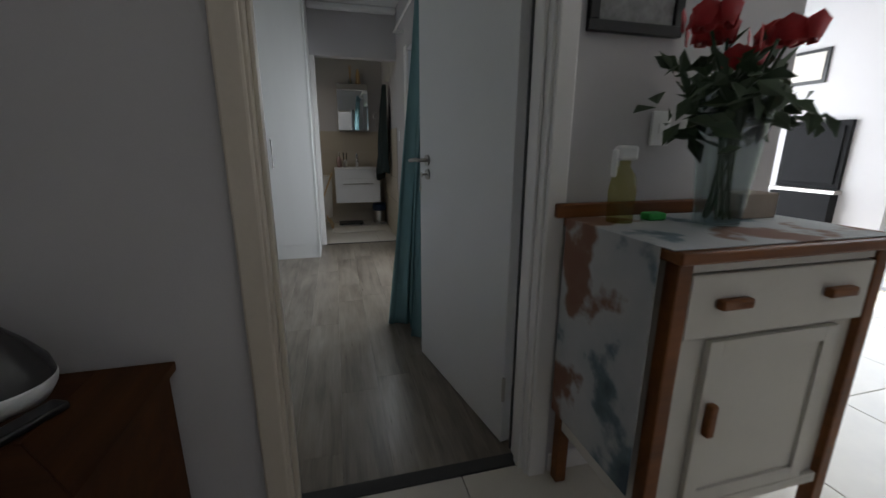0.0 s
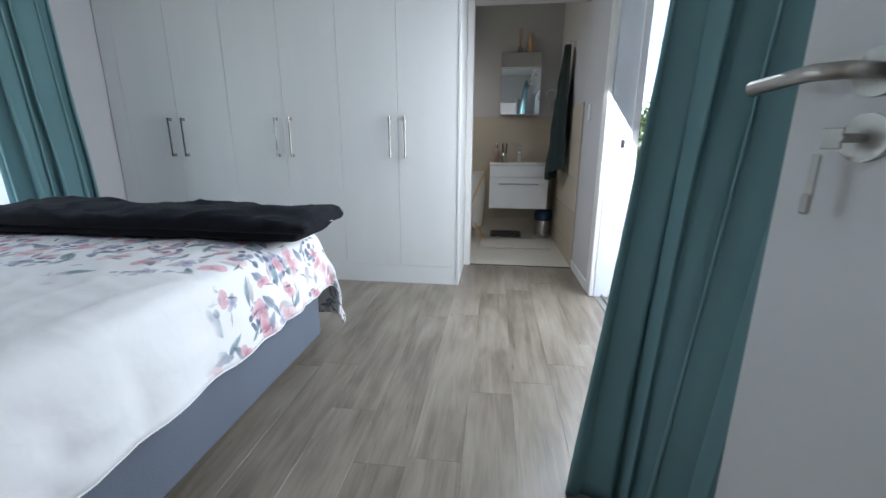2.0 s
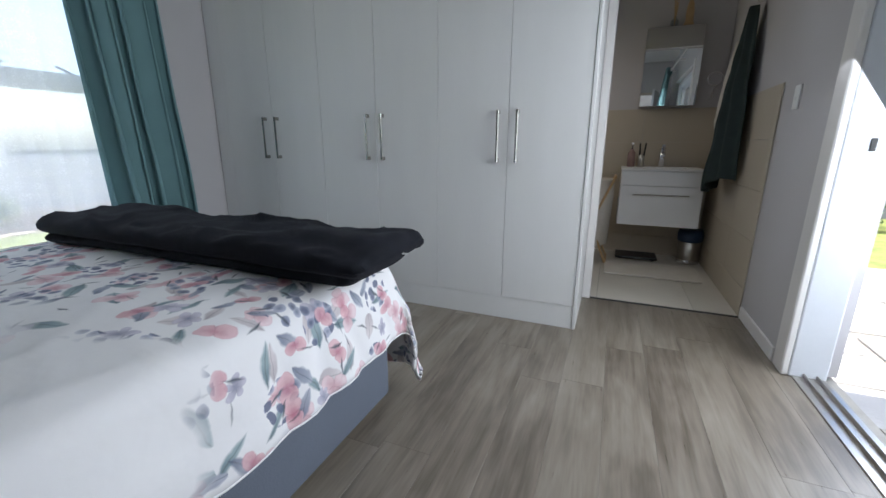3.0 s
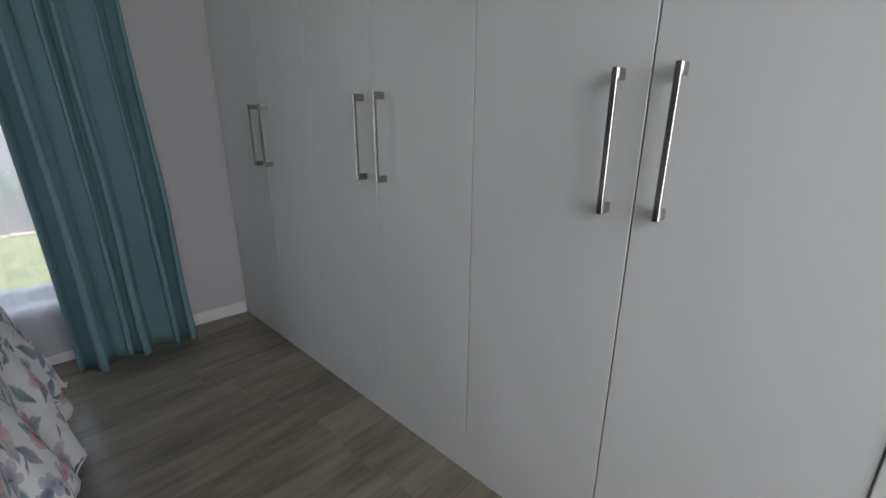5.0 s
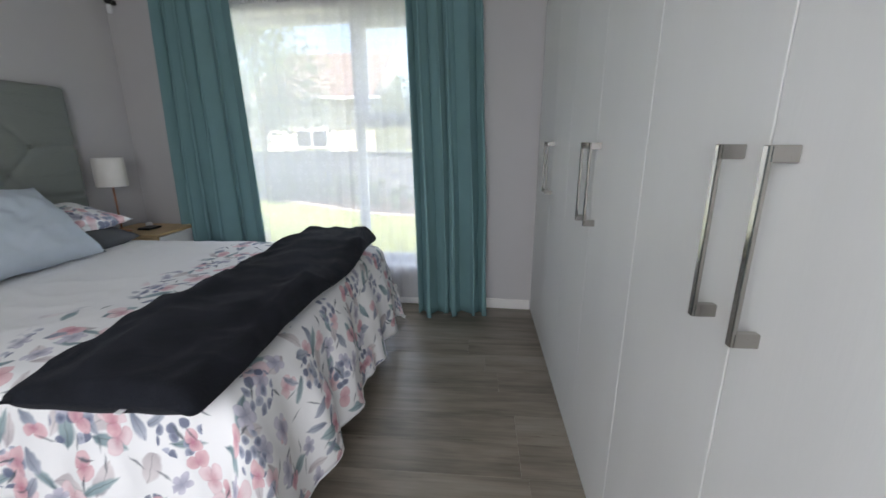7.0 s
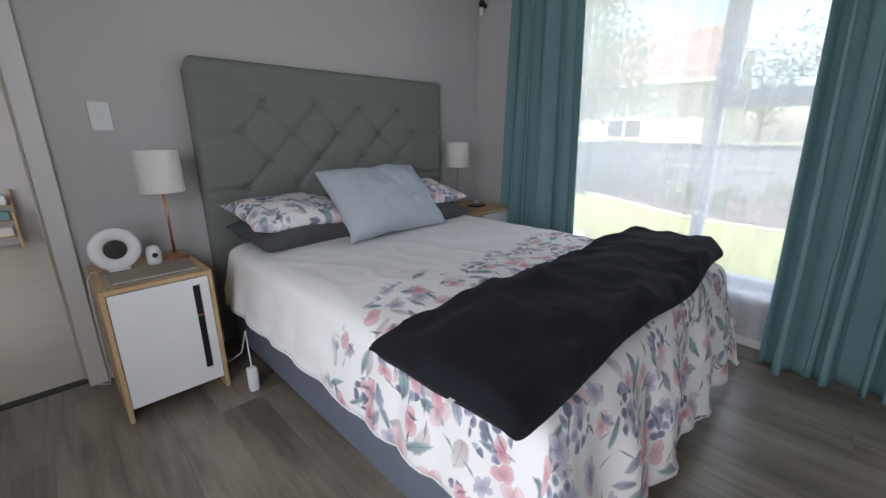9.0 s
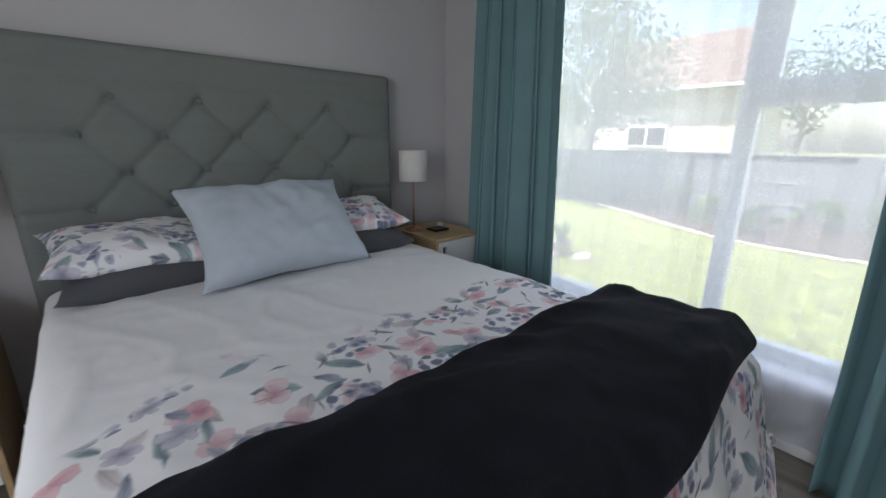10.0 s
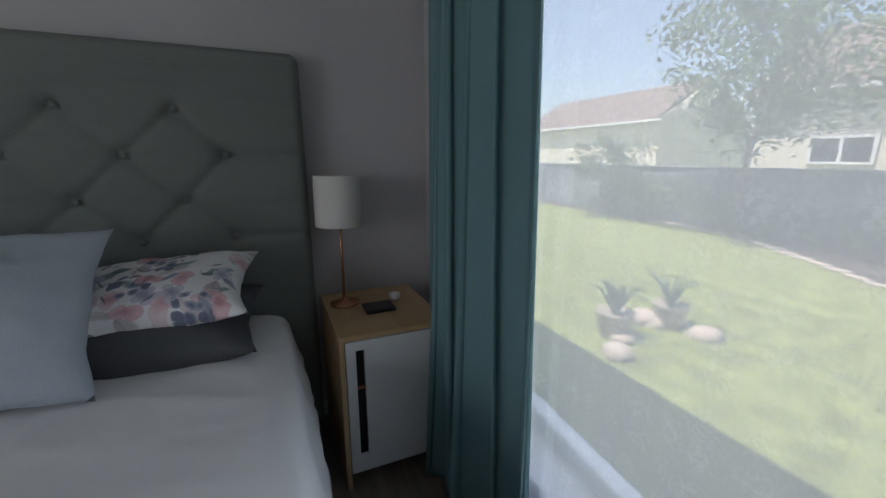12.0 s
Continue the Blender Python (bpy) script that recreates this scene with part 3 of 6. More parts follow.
# hall and living room shell; the opening at y -0.6 is added for light
for k, (lo, hi) in enumerate((
        ((-1.9, -7.2, 0), (-1.7, HALL_Y, CEIL)), ((-1.9, -7.4, 0), (4.8, -7.2, CEIL)), ((1.58, HEAD_Y, 0), (1.71, -0.4, CEIL)),
        ((1.71, -0.6, 0), (2.0, -0.4, CEIL)), ((4.3, -0.6, 0), (4.8, -0.4, CEIL)), ((2.0, -0.6, 2.2), (4.3, -0.4, CEIL)),
        ((4.6, -7.2, 0), (4.8, -3.9, CEIL)), ((4.6, -2.1, 0), (4.8, -0.6, CEIL)), ((4.6, -3.9, 2.1), (4.8, -2.1, CEIL)))):
    slab("wall_hall_%d" % (k + 1), lo, hi, M_WALL, "pale painted wall of the hall and living room", "wall")
slab("ceiling", (-3.2, -7.4, CEIL), (1.575, 2.4, CEIL + 0.15), M_CEIL, "white painted plaster ceiling", "ceiling")
slab("ceiling_living", (1.58, -7.4, CEIL), (4.8, -0.4, CEIL + 0.15), M_CEIL, "white painted plaster ceiling of the living room", "ceiling")
slab("floor_slab", (-3.2, -7.4, -0.25), (1.17, 2.4, -0.02), M_GROUT, "dark screed under the floor finishes", "floor")

slab("floor_slab_living", (1.175, -7.4, -0.25), (4.9, -0.4, -0.02), M_GROUT, "dark screed under the hall tiles", "floor")

# cornice over the bathroom wall, skirtings
trim = tagged(new("trim"), "white painted cornice and skirting boards", "trim", kind="structure")
part("cornice", bm_box((0.003, 0.51, CEIL - 0.07), (E_X, 0.58, CEIL), 0.02), M_CEIL, trim)
for nm, lo, hi in (("skirting", (0.90, SL_Y1 + 0.07, 0), (E_X, 0.585, 0.075)),
                   ("skirting", (-2.87, HEAD_Y, 0), (OPEN_X0 - 0.085, HEAD_Y + 0.015, 0.075)),
                   ("skirting", (-1.7, HALL_Y - 0.015, 0), (OPEN_X0 - 0.075, HALL_Y, 0.075)),
                   ("skirting", (OPEN_X1 + 0.09, HALL_Y - 0.015, 0), (1.71, HALL_Y, 0.075))):
    if lo[0] == 0.90:
        lo = (E_X - 0.015, lo[1], lo[2])
    part(nm, bm_box(lo, hi, 0.004), M_TRIM, trim)
part("skirting", skew_box(-3.12, -0.005, 0, 0.075, -0.015, 0.0, 0.003), M_TRIM, trim)

# doorway frame: cream jambs, rebates and architraves
door_frame = tagged(new("door_frame"), "cream painted door frame with rounded architraves", "door frame", kind="structure")
for sx, x in ((1, OPEN_X0), (-1, OPEN_X1)):
    a, b = sorted((x - sx * 0.03, x))
    part("jamb", bm_box((a, HALL_Y - 0.002, 0), (b, HEAD_Y + 0.002, OPEN_Z), 0.003), M_CREAM if sx > 0 else M_TRIM, door_frame)
    a, b = sorted((x - sx * 0.075, x - sx * 0.008))
    part("architrave", bm_box((a, HALL_Y - 0.018, 0), (b, HALL_Y - 0.002, OPEN_Z + 0.06), 0.008, 2), M_CREAM if sx > 0 else M_TRIM, door_frame)
    proud = 0.036 if sx > 0 else 0.018
    a, b = sorted((x - sx * 0.075, x - sx * (0.001 if sx > 0 else 0.008)))
    part("architrave", bm_box((a, HEAD_Y + 0.002, 0), (b, HEAD_Y + proud, OPEN_Z + 0.06), 0.006, 2), M_TRIM, door_frame)
    a, b = sorted((x, x + sx * 0.012))
    part("door_stop", bm_box((a, HALL_Y + 0.03, 0), (b, HALL_Y + 0.07, OPEN_Z), 0.002), M_CREAM if sx > 0 else M_TRIM, door_frame)
part("head_jamb", bm_box((OPEN_X0 - 0.03, HALL_Y - 0.002, OPEN_Z), (OPEN_X1 + 0.03, HEAD_Y + 0.002, OPEN_Z + 0.03), 0.003), M_CREAM, door_frame)
# Dark strip painting the shade between door leaf and jamb.
part("hinge_gap_shade", bm_box((OPEN_X1 - 0.004, HEAD_Y - 0.014, 0.01), (OPEN_X1 - 0.0005, HEAD_Y + 0.001, OPEN_Z - 0.004), 0.001), M_DARKGAP, door_frame, "dark strip standing in for shade in the hinge gap")
part("threshold_strip", bm_box((OPEN_X0, HALL_Y + 0.05, -0.02), (OPEN_X1, HALL_Y + 0.11, 0.004), 0.003), M_DARKGAP, door_frame)
part("strike_plate", bm_box((OPEN_X0 - 0.001, HEAD_Y - 0.06, 0.95), (OPEN_X0 + 0.002, HEAD_Y - 0.035, 1.13), 0.0005), M_BAR, door_frame)

# ---- bathroom opening trim ----
bath_frame = tagged(new("bathroom_frame"), "white painted bathroom opening with a dark floor strip", "door frame", kind="structure")
part("jamb", bm_box((0.0045, 0.56, 0), (0.055, 0.605, OPEN_Z + 0.07), 0.004), M_TRIM, bath_frame)
part("floor_strip", bm_box((0.057, 0.575, -0.02), (E_X - 0.001, 0.60, 0.004), 0.002), M_DARKGAP, bath_frame)

# ---- window: white aluminium frame, one big fixed pane, an opening sash over a fixed light ----
window_1 = tagged(new("window_1"), "wide white aluminium window with a fixed pane and opening sash", "window", kind="structure")
WD0, WD1 = 0.13, 0.19
MUL = -1.30
TR_Z = 1.335
part("window_frame", join(
    skew_box(WIN_Y0, WIN_Y1, WIN_Z0, WIN_Z0 + 0.06, WD0, WD1, 0.003),
    skew_box(WIN_Y0, WIN_Y1, WIN_Z1 - 0.05, WIN_Z1, WD0, WD1, 0.003),
    skew_box(WIN_Y0, WIN_Y0 + 0.05, WIN_Z0 + 0.06, WIN_Z1 - 0.05, WD0, WD1, 0.003),
    skew_box(WIN_Y1 - 0.05, WIN_Y1, WIN_Z0 + 0.06, WIN_Z1 - 0.05, WD0, WD1, 0.003)), M_ALU, window_1)
part("mullion", skew_box(MUL - 0.035, MUL + 0.035, WIN_Z0 + 0.06, WIN_Z1 - 0.05, WD0, WD1, 0.003), M_ALU, window_1)
part("transom", skew_box(MUL + 0.035, WIN_Y1 - 0.05, TR_Z, TR_Z + 0.06, WD0, WD1, 0.003), M_ALU, window_1)
sash = part("sash", join(
    skew_box(MUL + 0.035, MUL + 0.085, TR_Z + 0.06, WIN_Z1 - 0.05, WD0 - 0.02, WD0 + 0.03, 0.003),
    skew_box(WIN_Y1 - 0.10, WIN_Y1 - 0.05, TR_Z + 0.06, WIN_Z1 - 0.05, WD0 - 0.02, WD0 + 0.03, 0.003),
    skew_box(MUL + 0.085, WIN_Y1 - 0.10, TR_Z + 0.06, TR_Z + 0.10, WD0 - 0.02, WD0 + 0.03, 0.003),
    skew_box(MUL + 0.085, WIN_Y1 - 0.10, WIN_Z1 - 0.10, WIN_Z1 - 0.05, WD0 - 0.02, WD0 + 0.03, 0.003)), M_ALU, window_1)
part("stay_arm", bm_tube([(wx(-0.8) - 0.10, -0.86, TR_Z + 0.13), (wx(-0.8) - 0.09, -0.78, TR_Z + 0.09)], 0.007), M_BLACK, sash)
for y0, y1, z0, z1 in ((WIN_Y0 + 0.05, MUL - 0.035, WIN_Z0 + 0.06, WIN_Z1 - 0.05), (MUL + 0.035, WIN_Y1 - 0.05, WIN_Z0 + 0.06, TR_Z), (MUL + 0.085, WIN_Y1 - 0.10, TR_Z + 0.10, WIN_Z1 - 0.10)):
    pane = part("pane", skew_box(y0, y1, z0, z1, 0.155, 0.16), M_GLASS, window_1)
    pane.visible_shadow = False
part("window_sill", skew_box(WIN_Y0, WIN_Y1, WIN_Z0 - 0.02, WIN_Z0 + 0.004, -0.01, 0.128, 0.004), M_TRIM, window_1)

# ---- sliding door: white aluminium frame, one panel slid open ----
door_2 = tagged(new("door_2"), "white aluminium sliding glass door standing open to the garden", "sliding door", kind="structure")
FX0, FX1 = E_X + 0.06, E_X + 0.16
part("door_frame", join(
    bm_box((FX0 - 0.04, SL_Y1 - 0.06, 0), (FX1, SL_Y1, SL_Z), 0.004),
    bm_box((FX0, SL_Y0, 0), (FX1, SL_Y0 + 0.05, SL_Z), 0.004),
    bm_box((FX0, SL_Y0 + 0.05, SL_Z - 0.06), (FX1, SL_Y1 - 0.06, SL_Z), 0.004)), M_ALU, door_2)
part("track", join(bm_box((FX0 - 0.03, SL_Y0 + 0.05, -0.02), (FX1, SL_Y1 - 0.06, 0.006), 0.002),
                   bm_box((FX0 + 0.012, SL_Y0 + 0.05, 0.006), (FX0 + 0.018, SL_Y1 - 0.06, 0.022)),
                   bm_box((FX0 + 0.062, SL_Y0 + 0.05, 0.006), (FX0 + 0.068, SL_Y1 - 0.06, 0.022))), M_STEEL, door_2)
leafp = part("sliding_panel", join(
    bm_box((FX0 + 0.045, SL_Y0 + 0.05, 0.022), (FX0 + 0.085, SL_Y0 + 0.12, SL_Z - 0.06), 0.004),
    bm_box((FX0 + 0.045, -1.08, 0.022), (FX0 + 0.085, -1.01, SL_Z - 0.06), 0.004),
    bm_box((FX0 + 0.045, SL_Y0 + 0.12, 0.022), (FX0 + 0.085, -1.08, 0.10), 0.004),
    bm_box((FX0 + 0.045, SL_Y0 + 0.12, SL_Z - 0.13), (FX0 + 0.085, -1.08, SL_Z - 0.06), 0.004)), M_ALU, door_2)
pg = part("pane", bm_box((FX0 + 0.062, SL_Y0 + 0.12, 0.10), (FX0 + 0.068, -1.08, SL_Z - 0.13)), M_GLASS, leafp)
pg.visible_shadow = False
part("keeper", bm_box((FX0 - 0.044, SL_Y1 - 0.045, 1.10), (FX0 - 0.038, SL_Y1 - 0.02, 1.16), 0.002), M_BLACK, door_2)
part("keeper", bm_box((FX0 + 0.04, SL_Y1 - 0.066, 1.02), (FX0 + 0.06, SL_Y1 - 0.06, 1.07), 0.002), M_BLACK, door_2)
part("jamb_lining", bm_box((E_X - 0.012, SL_Y1 - 0.06, 0), (E_X + 0.018, SL_Y1 + 0.05, SL_Z + 0.05), 0.006), M_TRIM, door_2)

# ---- wardrobes ----


def handle(x, z0, z1, parent):
    """A square bar handle on two blocks."""
    bm = join(bm_box((x - 0.006, -0.040, z0), (x + 0.006, -0.032, z1), 0.0015),
              bm_box((x - 0.007, -0.036, z0), (x + 0.007, -0.0005, z0 + 0.022), 0.0015),
              bm_box((x - 0.007, -0.036, z1 - 0.022), (x + 0.007, -0.0005, z1), 0.0015))
    return part("handle", bm, M_BAR, parent, "polished steel bar handle")


UNIT = 0.85
for k in range(3):
    x1 = -0.014 - UNIT * k
    x0 = x1 - UNIT
    w = thing("wardrobe", (x0 + UNIT / 2, 0.3, 0), "white wood-grain wardrobe unit with two tall doors closed", "wardrobe", "fitted wardrobes")
    # Body coloured near black so the gaps between doors read as shade.
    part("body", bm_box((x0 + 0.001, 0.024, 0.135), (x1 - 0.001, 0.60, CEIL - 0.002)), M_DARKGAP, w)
    mid = (x0 + x1) / 2
    for a, b, hx in ((x0 + 0.0015, mid - 0.0015, mid - 0.054), (mid + 0.0015, x1 - 0.0015, mid + 0.054)):
        d = part("door", bm_box((a, 0.0, 0.14), (b, 0.02, CEIL - 0.06), 0.0012), M_MELA, w)
        handle(hx, 0.947, 1.228, d)
    part("top_filler", bm_box((x0, 0.004, CEIL - 0.057), (x1, 0.022, CEIL - 0.002), 0.001), M_MELA, w)
endp = thing("wardrobe_end_panel", (-0.01, 0.3, 0), "white melamine end panel closing the wardrobe row", "panel")
part("panel", bm_box((-0.0130, -0.004, 0.0), (0.004, 0.60, CEIL - 0.002), 0.001), M_MELA, endp)
fill = thing("wardrobe_filler", (-2.63, 0.01, 0), "narrow white filler strip between wardrobe and wall", "panel")
part("panel", bm_box((-2.693, 0.002, 0.14), (-0.0145 - 3 * UNIT, 0.02, CEIL - 0.002), 0.001), M_MELA, fill)
pl = thing("wardrobe_plinth", (-1.35, 0.02, 0), "continuous white plinth board under the wardrobes", "plinth")
part("board", bm_box((-2.69, 0.003, 0.0), (-0.0135, 0.021, 0.1385), 0.001), M_MELA, pl)

# ---- bedroom door, standing open ----
HX, HY = 0.812, -3.105
bdoor = thing("door", (HX, HY, 0), "flat white painted bedroom door standing open with steel lever", "door")


def leafpt(s, off, z):
    """A place on the leaf: s from the hinge, off to the room side."""
    dx, dy = -0.1904, 0.9817
    return Vector((HX + dx * s - dy * off, HY + dy * s + dx * off, z))


def leaf_bm(bm):
    for v in bm.verts:
        v.co = leafpt(v.co.x, v.co.y, v.co.z)
    return bm


LW = 0.825
part("leaf", leaf_bm(bm_box((0.004, -0.02, 0.008), (LW, 0.02, OPEN_Z - 0.004), 0.002)), M_DOOR, bdoor)
HZ = 1.095
hdl = part("lever_handle", leaf_bm(join(
    bm_tube([(LW - 0.10, 0.02, HZ), (LW - 0.10, 0.062, HZ), (LW - 0.095, 0.07, HZ), (LW - 0.07, 0.072, HZ + 0.002), (LW + 0.01, 0.072, HZ - 0.004)], 0.0095, 10),
    bm_tube([(LW - 0.10, -0.02, HZ), (LW - 0.10, -0.07, HZ), (LW + 0.01, -0.07, HZ - 0.004)], 0.0095, 10))), M_STEEL, bdoor, "brushed steel lever", True)


def disc(s, off0, off1, z, r):
    return leaf_bm(bm_tube([(s, off0, z), (s, off1, z)], r, 20))


part("rose", disc(LW - 0.10, 0.02, 0.028, HZ, 0.026), M_STEEL, hdl)
kr = part("key_rose", disc(LW - 0.10, 0.02, 0.026, HZ - 0.068, 0.026), M_STEEL, bdoor)
part("key", leaf_bm(join(bm_tube([(LW - 0.10, 0.026, HZ - 0.068), (LW - 0.10, 0.055, HZ - 0.068)], 0.005, 8),
                         bm_box((LW - 0.102, 0.05, HZ - 0.08), (LW - 0.078, 0.053, HZ - 0.057), 0.003),
                         bm_box((LW - 0.08, 0.047, HZ - 0.135), (LW - 0.068, 0.05, HZ - 0.085), 0.002),
                         bm_box((LW - 0.081, 0.047, HZ - 0.155), (LW - 0.067, 0.053, HZ - 0.13), 0.003))), M_STEEL, kr, "steel key with a fob")
for z in (0.25, 1.8):
    part("hinge", leaf_bm(bm_tube([(0.0, 0.022, z - 0.05), (0.0, 0.022, z + 0.05)], 0.007, 8)), M_STEEL, bdoor)

# ---- curtains ----


def curtain(name, top, bottom, folds, amp, z0, z1, label, seed, material=M_TEAL, flare=1.0, thick=0.004, group="teal curtains"):
    """A hanging cloth between two plan lines, its folds deepening towards the hem."""
    t0, t1, b0, b1 = (Vector(p) for p in (*top, *bottom))
    ob = thing(name, ((b0.x + b1.x) / 2, (b0.y + b1.y) / 2, 0), label, "curtain", group)
    rnd = random.Random(seed)
    ph = [rnd.uniform(-0.5, 0.5) for _ in range(folds + 2)]

    def fn(u, v):
        w = 1 - v
        a = t0.lerp(t1, u)
        b = b0.lerp(b1, u)
        s = v ** 0.85
        p = a.lerp(b, s)
        d = (b1 - b0).normalized()
        nrm = Vector((-d.y, d.x))
        k = folds * min(1.0, max(0.0, u + 0.045 * math.sin(6.28 * u * 1.7 + seed) * math.sin(math.pi * u)))
        i = min(int(k), folds)
        jit = ph[i] * (1 - (k - i)) + ph[i + 1] * (k - i)
        ang = 2 * math.pi * (k + 0.30 * jit)
        fold = math.sin(ang) * (0.75 + 0.6 * ph[(i * 3 + 1) % len(ph)]) + 0.30 * math.sin(0.5 * ang + jit * 3 + 2.0 * v) + 0.14 * math.sin(2.3 * ang + seed) * v
        A = amp * (0.5 + 0.5 * v * flare) * (1 + 0.5 * jit)
        q = p + nrm * fold * A + d * 0.35 * A * math.sin(2 * ang)
        wob = noise.noise(Vector((u * 6, v * 2.5, seed))) * 0.022 * v
        z = z1 + (z0 - z1) * v
        return Vector((q.x + wob, q.y + wob, z))
    sheet = mesh_grid(fn, folds * 18, 40)
    part("cloth", thicken(sheet, thick) if thick else sheet, material, ob, smooth=True)

    def head(u, v):
        a = fn(u, 0.0)
        g = 0.008 * math.sin(u * folds * 6.28 * 4)
        return Vector((a.x + g + 0.006, a.y + g * 0.5, z1 + 0.055 - v * 0.06))
    part("heading_tape", thicken(mesh_grid(head, folds * 16, 3), 0.003), material, ob, smooth=True)
    return ob


curtain("curtain", ((wx(-2.7) + 0.10, -2.68), (wx(-2.2) + 0.10, -2.10)), ((wx(-2.7) + 0.11, -2.73), (wx(-2.1) + 0.10, -2.00)), 5, 0.074, -0.003, 2.24, "teal curtain drawn to the side of the window", 3)
curtain("curtain", ((wx(-0.85) + 0.10, -0.88), (wx(-0.3) + 0.10, -0.40)), ((wx(-0.7) + 0.17, -0.80), (wx(-0.3) + 0.11, -0.33)), 5, 0.074, -0.003, 2.24, "teal curtain drawn beside the wardrobe", 8)
curtain("curtain", ((0.77, -1.64), (0.88, -2.24)), ((0.565, -1.76), (0.70, -2.20)), 4, 0.06, -0.003, 2.24, "teal curtain bunched beside the open sliding door", 12)
# voile
sheer = curtain("sheer_curtain", ((wx(-2.45) + 0.03, -2.50), (wx(-0.6) + 0.03, -0.62)), ((wx(-2.45) + 0.035, -2.50), (wx(-0.6) + 0.035, -0.62)), 16, 0.012, 0.06, 2.15, "thin white voile curtain across the window", 5, M_SHEER, 0.4, 0.0, "voile")
# rails
rail = thing("curtain_rail", (wx(-1.6) + 0.10, -1.6, 2.30), "thin white curtain rail on brackets above the window", "curtain rail")
part("rail", bm_tube([(wx(-2.9) + 0.10, -2.92, 2.285), (wx(-0.28) + 0.10, -0.28, 2.285)], 0.011, 10), M_TRIM, rail)
part("voile_rail", bm_tube([(wx(-2.55) + 0.03, -2.55, 2.19), (wx(-0.5) + 0.03, -0.5, 2.19)], 0.006, 8), M_TRIM, rail)
for y in (-2.75, -1.6, -0.45):
    part("bracket", bm_box((wx(y), y - 0.01, 2.27), (wx(y) + 0.105, y + 0.01, 2.30), 0.002), M_TRIM, rail)
rail2 = thing("curtain_rail", (0.88, -1.0, 2.30), "white curtain rail above the sliding door", "curtain rail")
part("rail", bm_tube([(0.86, 0.10, 2.285), (0.86, -2.15, 2.285)], 0.011, 10), M_TRIM, rail2)
for y in (0.05, -1.0, -2.0):
    part("bracket", bm_box((0.855, y - 0.01, 2.27), (E_X + (0.0 if y > -1.9 else 0.05), y + 0.01, 2.30), 0.002), M_TRIM, rail2)

# ---- bed ----
BX0, BX1, BY0, BY1 = -2.222, -0.640, -3.02, -1.02
XC = (BX0 + BX1) / 2
TOPZ = 0.615
bed = thing("bed", (XC, -2.0, 0), "upholstered slate grey bed base with mattress", "bed")
part("base", bm_box((BX0, BY0, 0.05), (BX1, BY1, 0.345), 0.012, 2), M_BASE, bed, "slate grey fabric base")
part("mattress", bm_box((BX0 + 0.01, BY0, 0.348), (BX1 - 0.01, BY1, TOPZ - 0.03), 0.05, 3), M_WHITE, bed, "white mattress")
for x in (BX0 + 0.12, BX1 - 0.10):
    for y in (BY0 + 0.15, -2.0, BY1 - 0.12):
        part("foot", bm_lathe([(0, 0), (0.022, 0), (0.03, 0.05), (0, 0.05)], 12, (x, y, 0)), M_BLACK, bed, "short black foot")

# headboard with buttons in a diamond grid
HBX0, HBX1, HBZ0, HBZ1, HBY = -2.353, -0.596, 0.22, 1.575, -3.05
buttons = [(x, z) for z, xs in ((1.363, (-0.965, -1.29, -1.605, -1.93)), (1.207, (-0.835, -1.135, -1.445, -1.765, -2.08)),
                                (1.052, (-0.98, -1.29, -1.615, -1.93)), (0.90, (-0.832, -1.13, -1.445, -1.78, -2.077))) for x in xs]


def seam(px, pz, ax, az, bx, bz):
    """Distance of a place from a stitched fold between two buttons."""
    vx, vz = bx - ax, bz - az
    t = max(0, min(1, ((px - ax) * vx + (pz - az) * vz) / (vx * vx + vz * vz)))
    return math.hypot(px - ax - t * vx, pz - az - t * vz)


folds = []
for i, (ax, az) in enumerate(buttons):
    for bx, bz in buttons[i + 1:]:
        if 0.12 < abs(az - bz) < 0.18 and abs(ax - bx) < 0.21:
            folds.append((ax, az, bx, bz))
for z in (1.207, 0.90):
    folds.append((-0.835, z, HBX1, z))
    folds.append((-2.08, z, HBX0, z))


def hb(u, v):
    x = HBX1 + (HBX0 - HBX1) * u
    z = HBZ0 + (HBZ1 - HBZ0) * v
    rc = 0.055
    for xe, sg in ((HBX0, 1), (HBX1, -1)):
        dx, dz = rc - (x - xe) * sg, rc - (HBZ1 - z)
        if dx > 0 and dz > 0:
            q = max(dx, dz) / math.hypot(dx, dz)
            x, z = xe + sg * (rc - dx * q), HBZ1 - (rc - dz * q)
    e = min(x - HBX0, HBX1 - x, HBZ1 - z)
    y = HBY
    if e < 0.035:
        y -= 0.035 - math.sqrt(max(0, 0.035 ** 2 - (0.035 - e) ** 2))
    db = min(math.hypot(x - bx, z - bz) for bx, bz in buttons)
    y -= 0.020 * math.exp(-(db / 0.030) ** 2) + 0.012 * math.exp(-(db / 0.09) ** 2)
    ds = min(seam(x, z, *f) for f in folds)
    y -= 0.013 * math.exp(-(ds / 0.014) ** 2)
    y += 0.004 * noise.noise(Vector((x * 5, z * 9, 0)))
    return Vector((x, y, z))


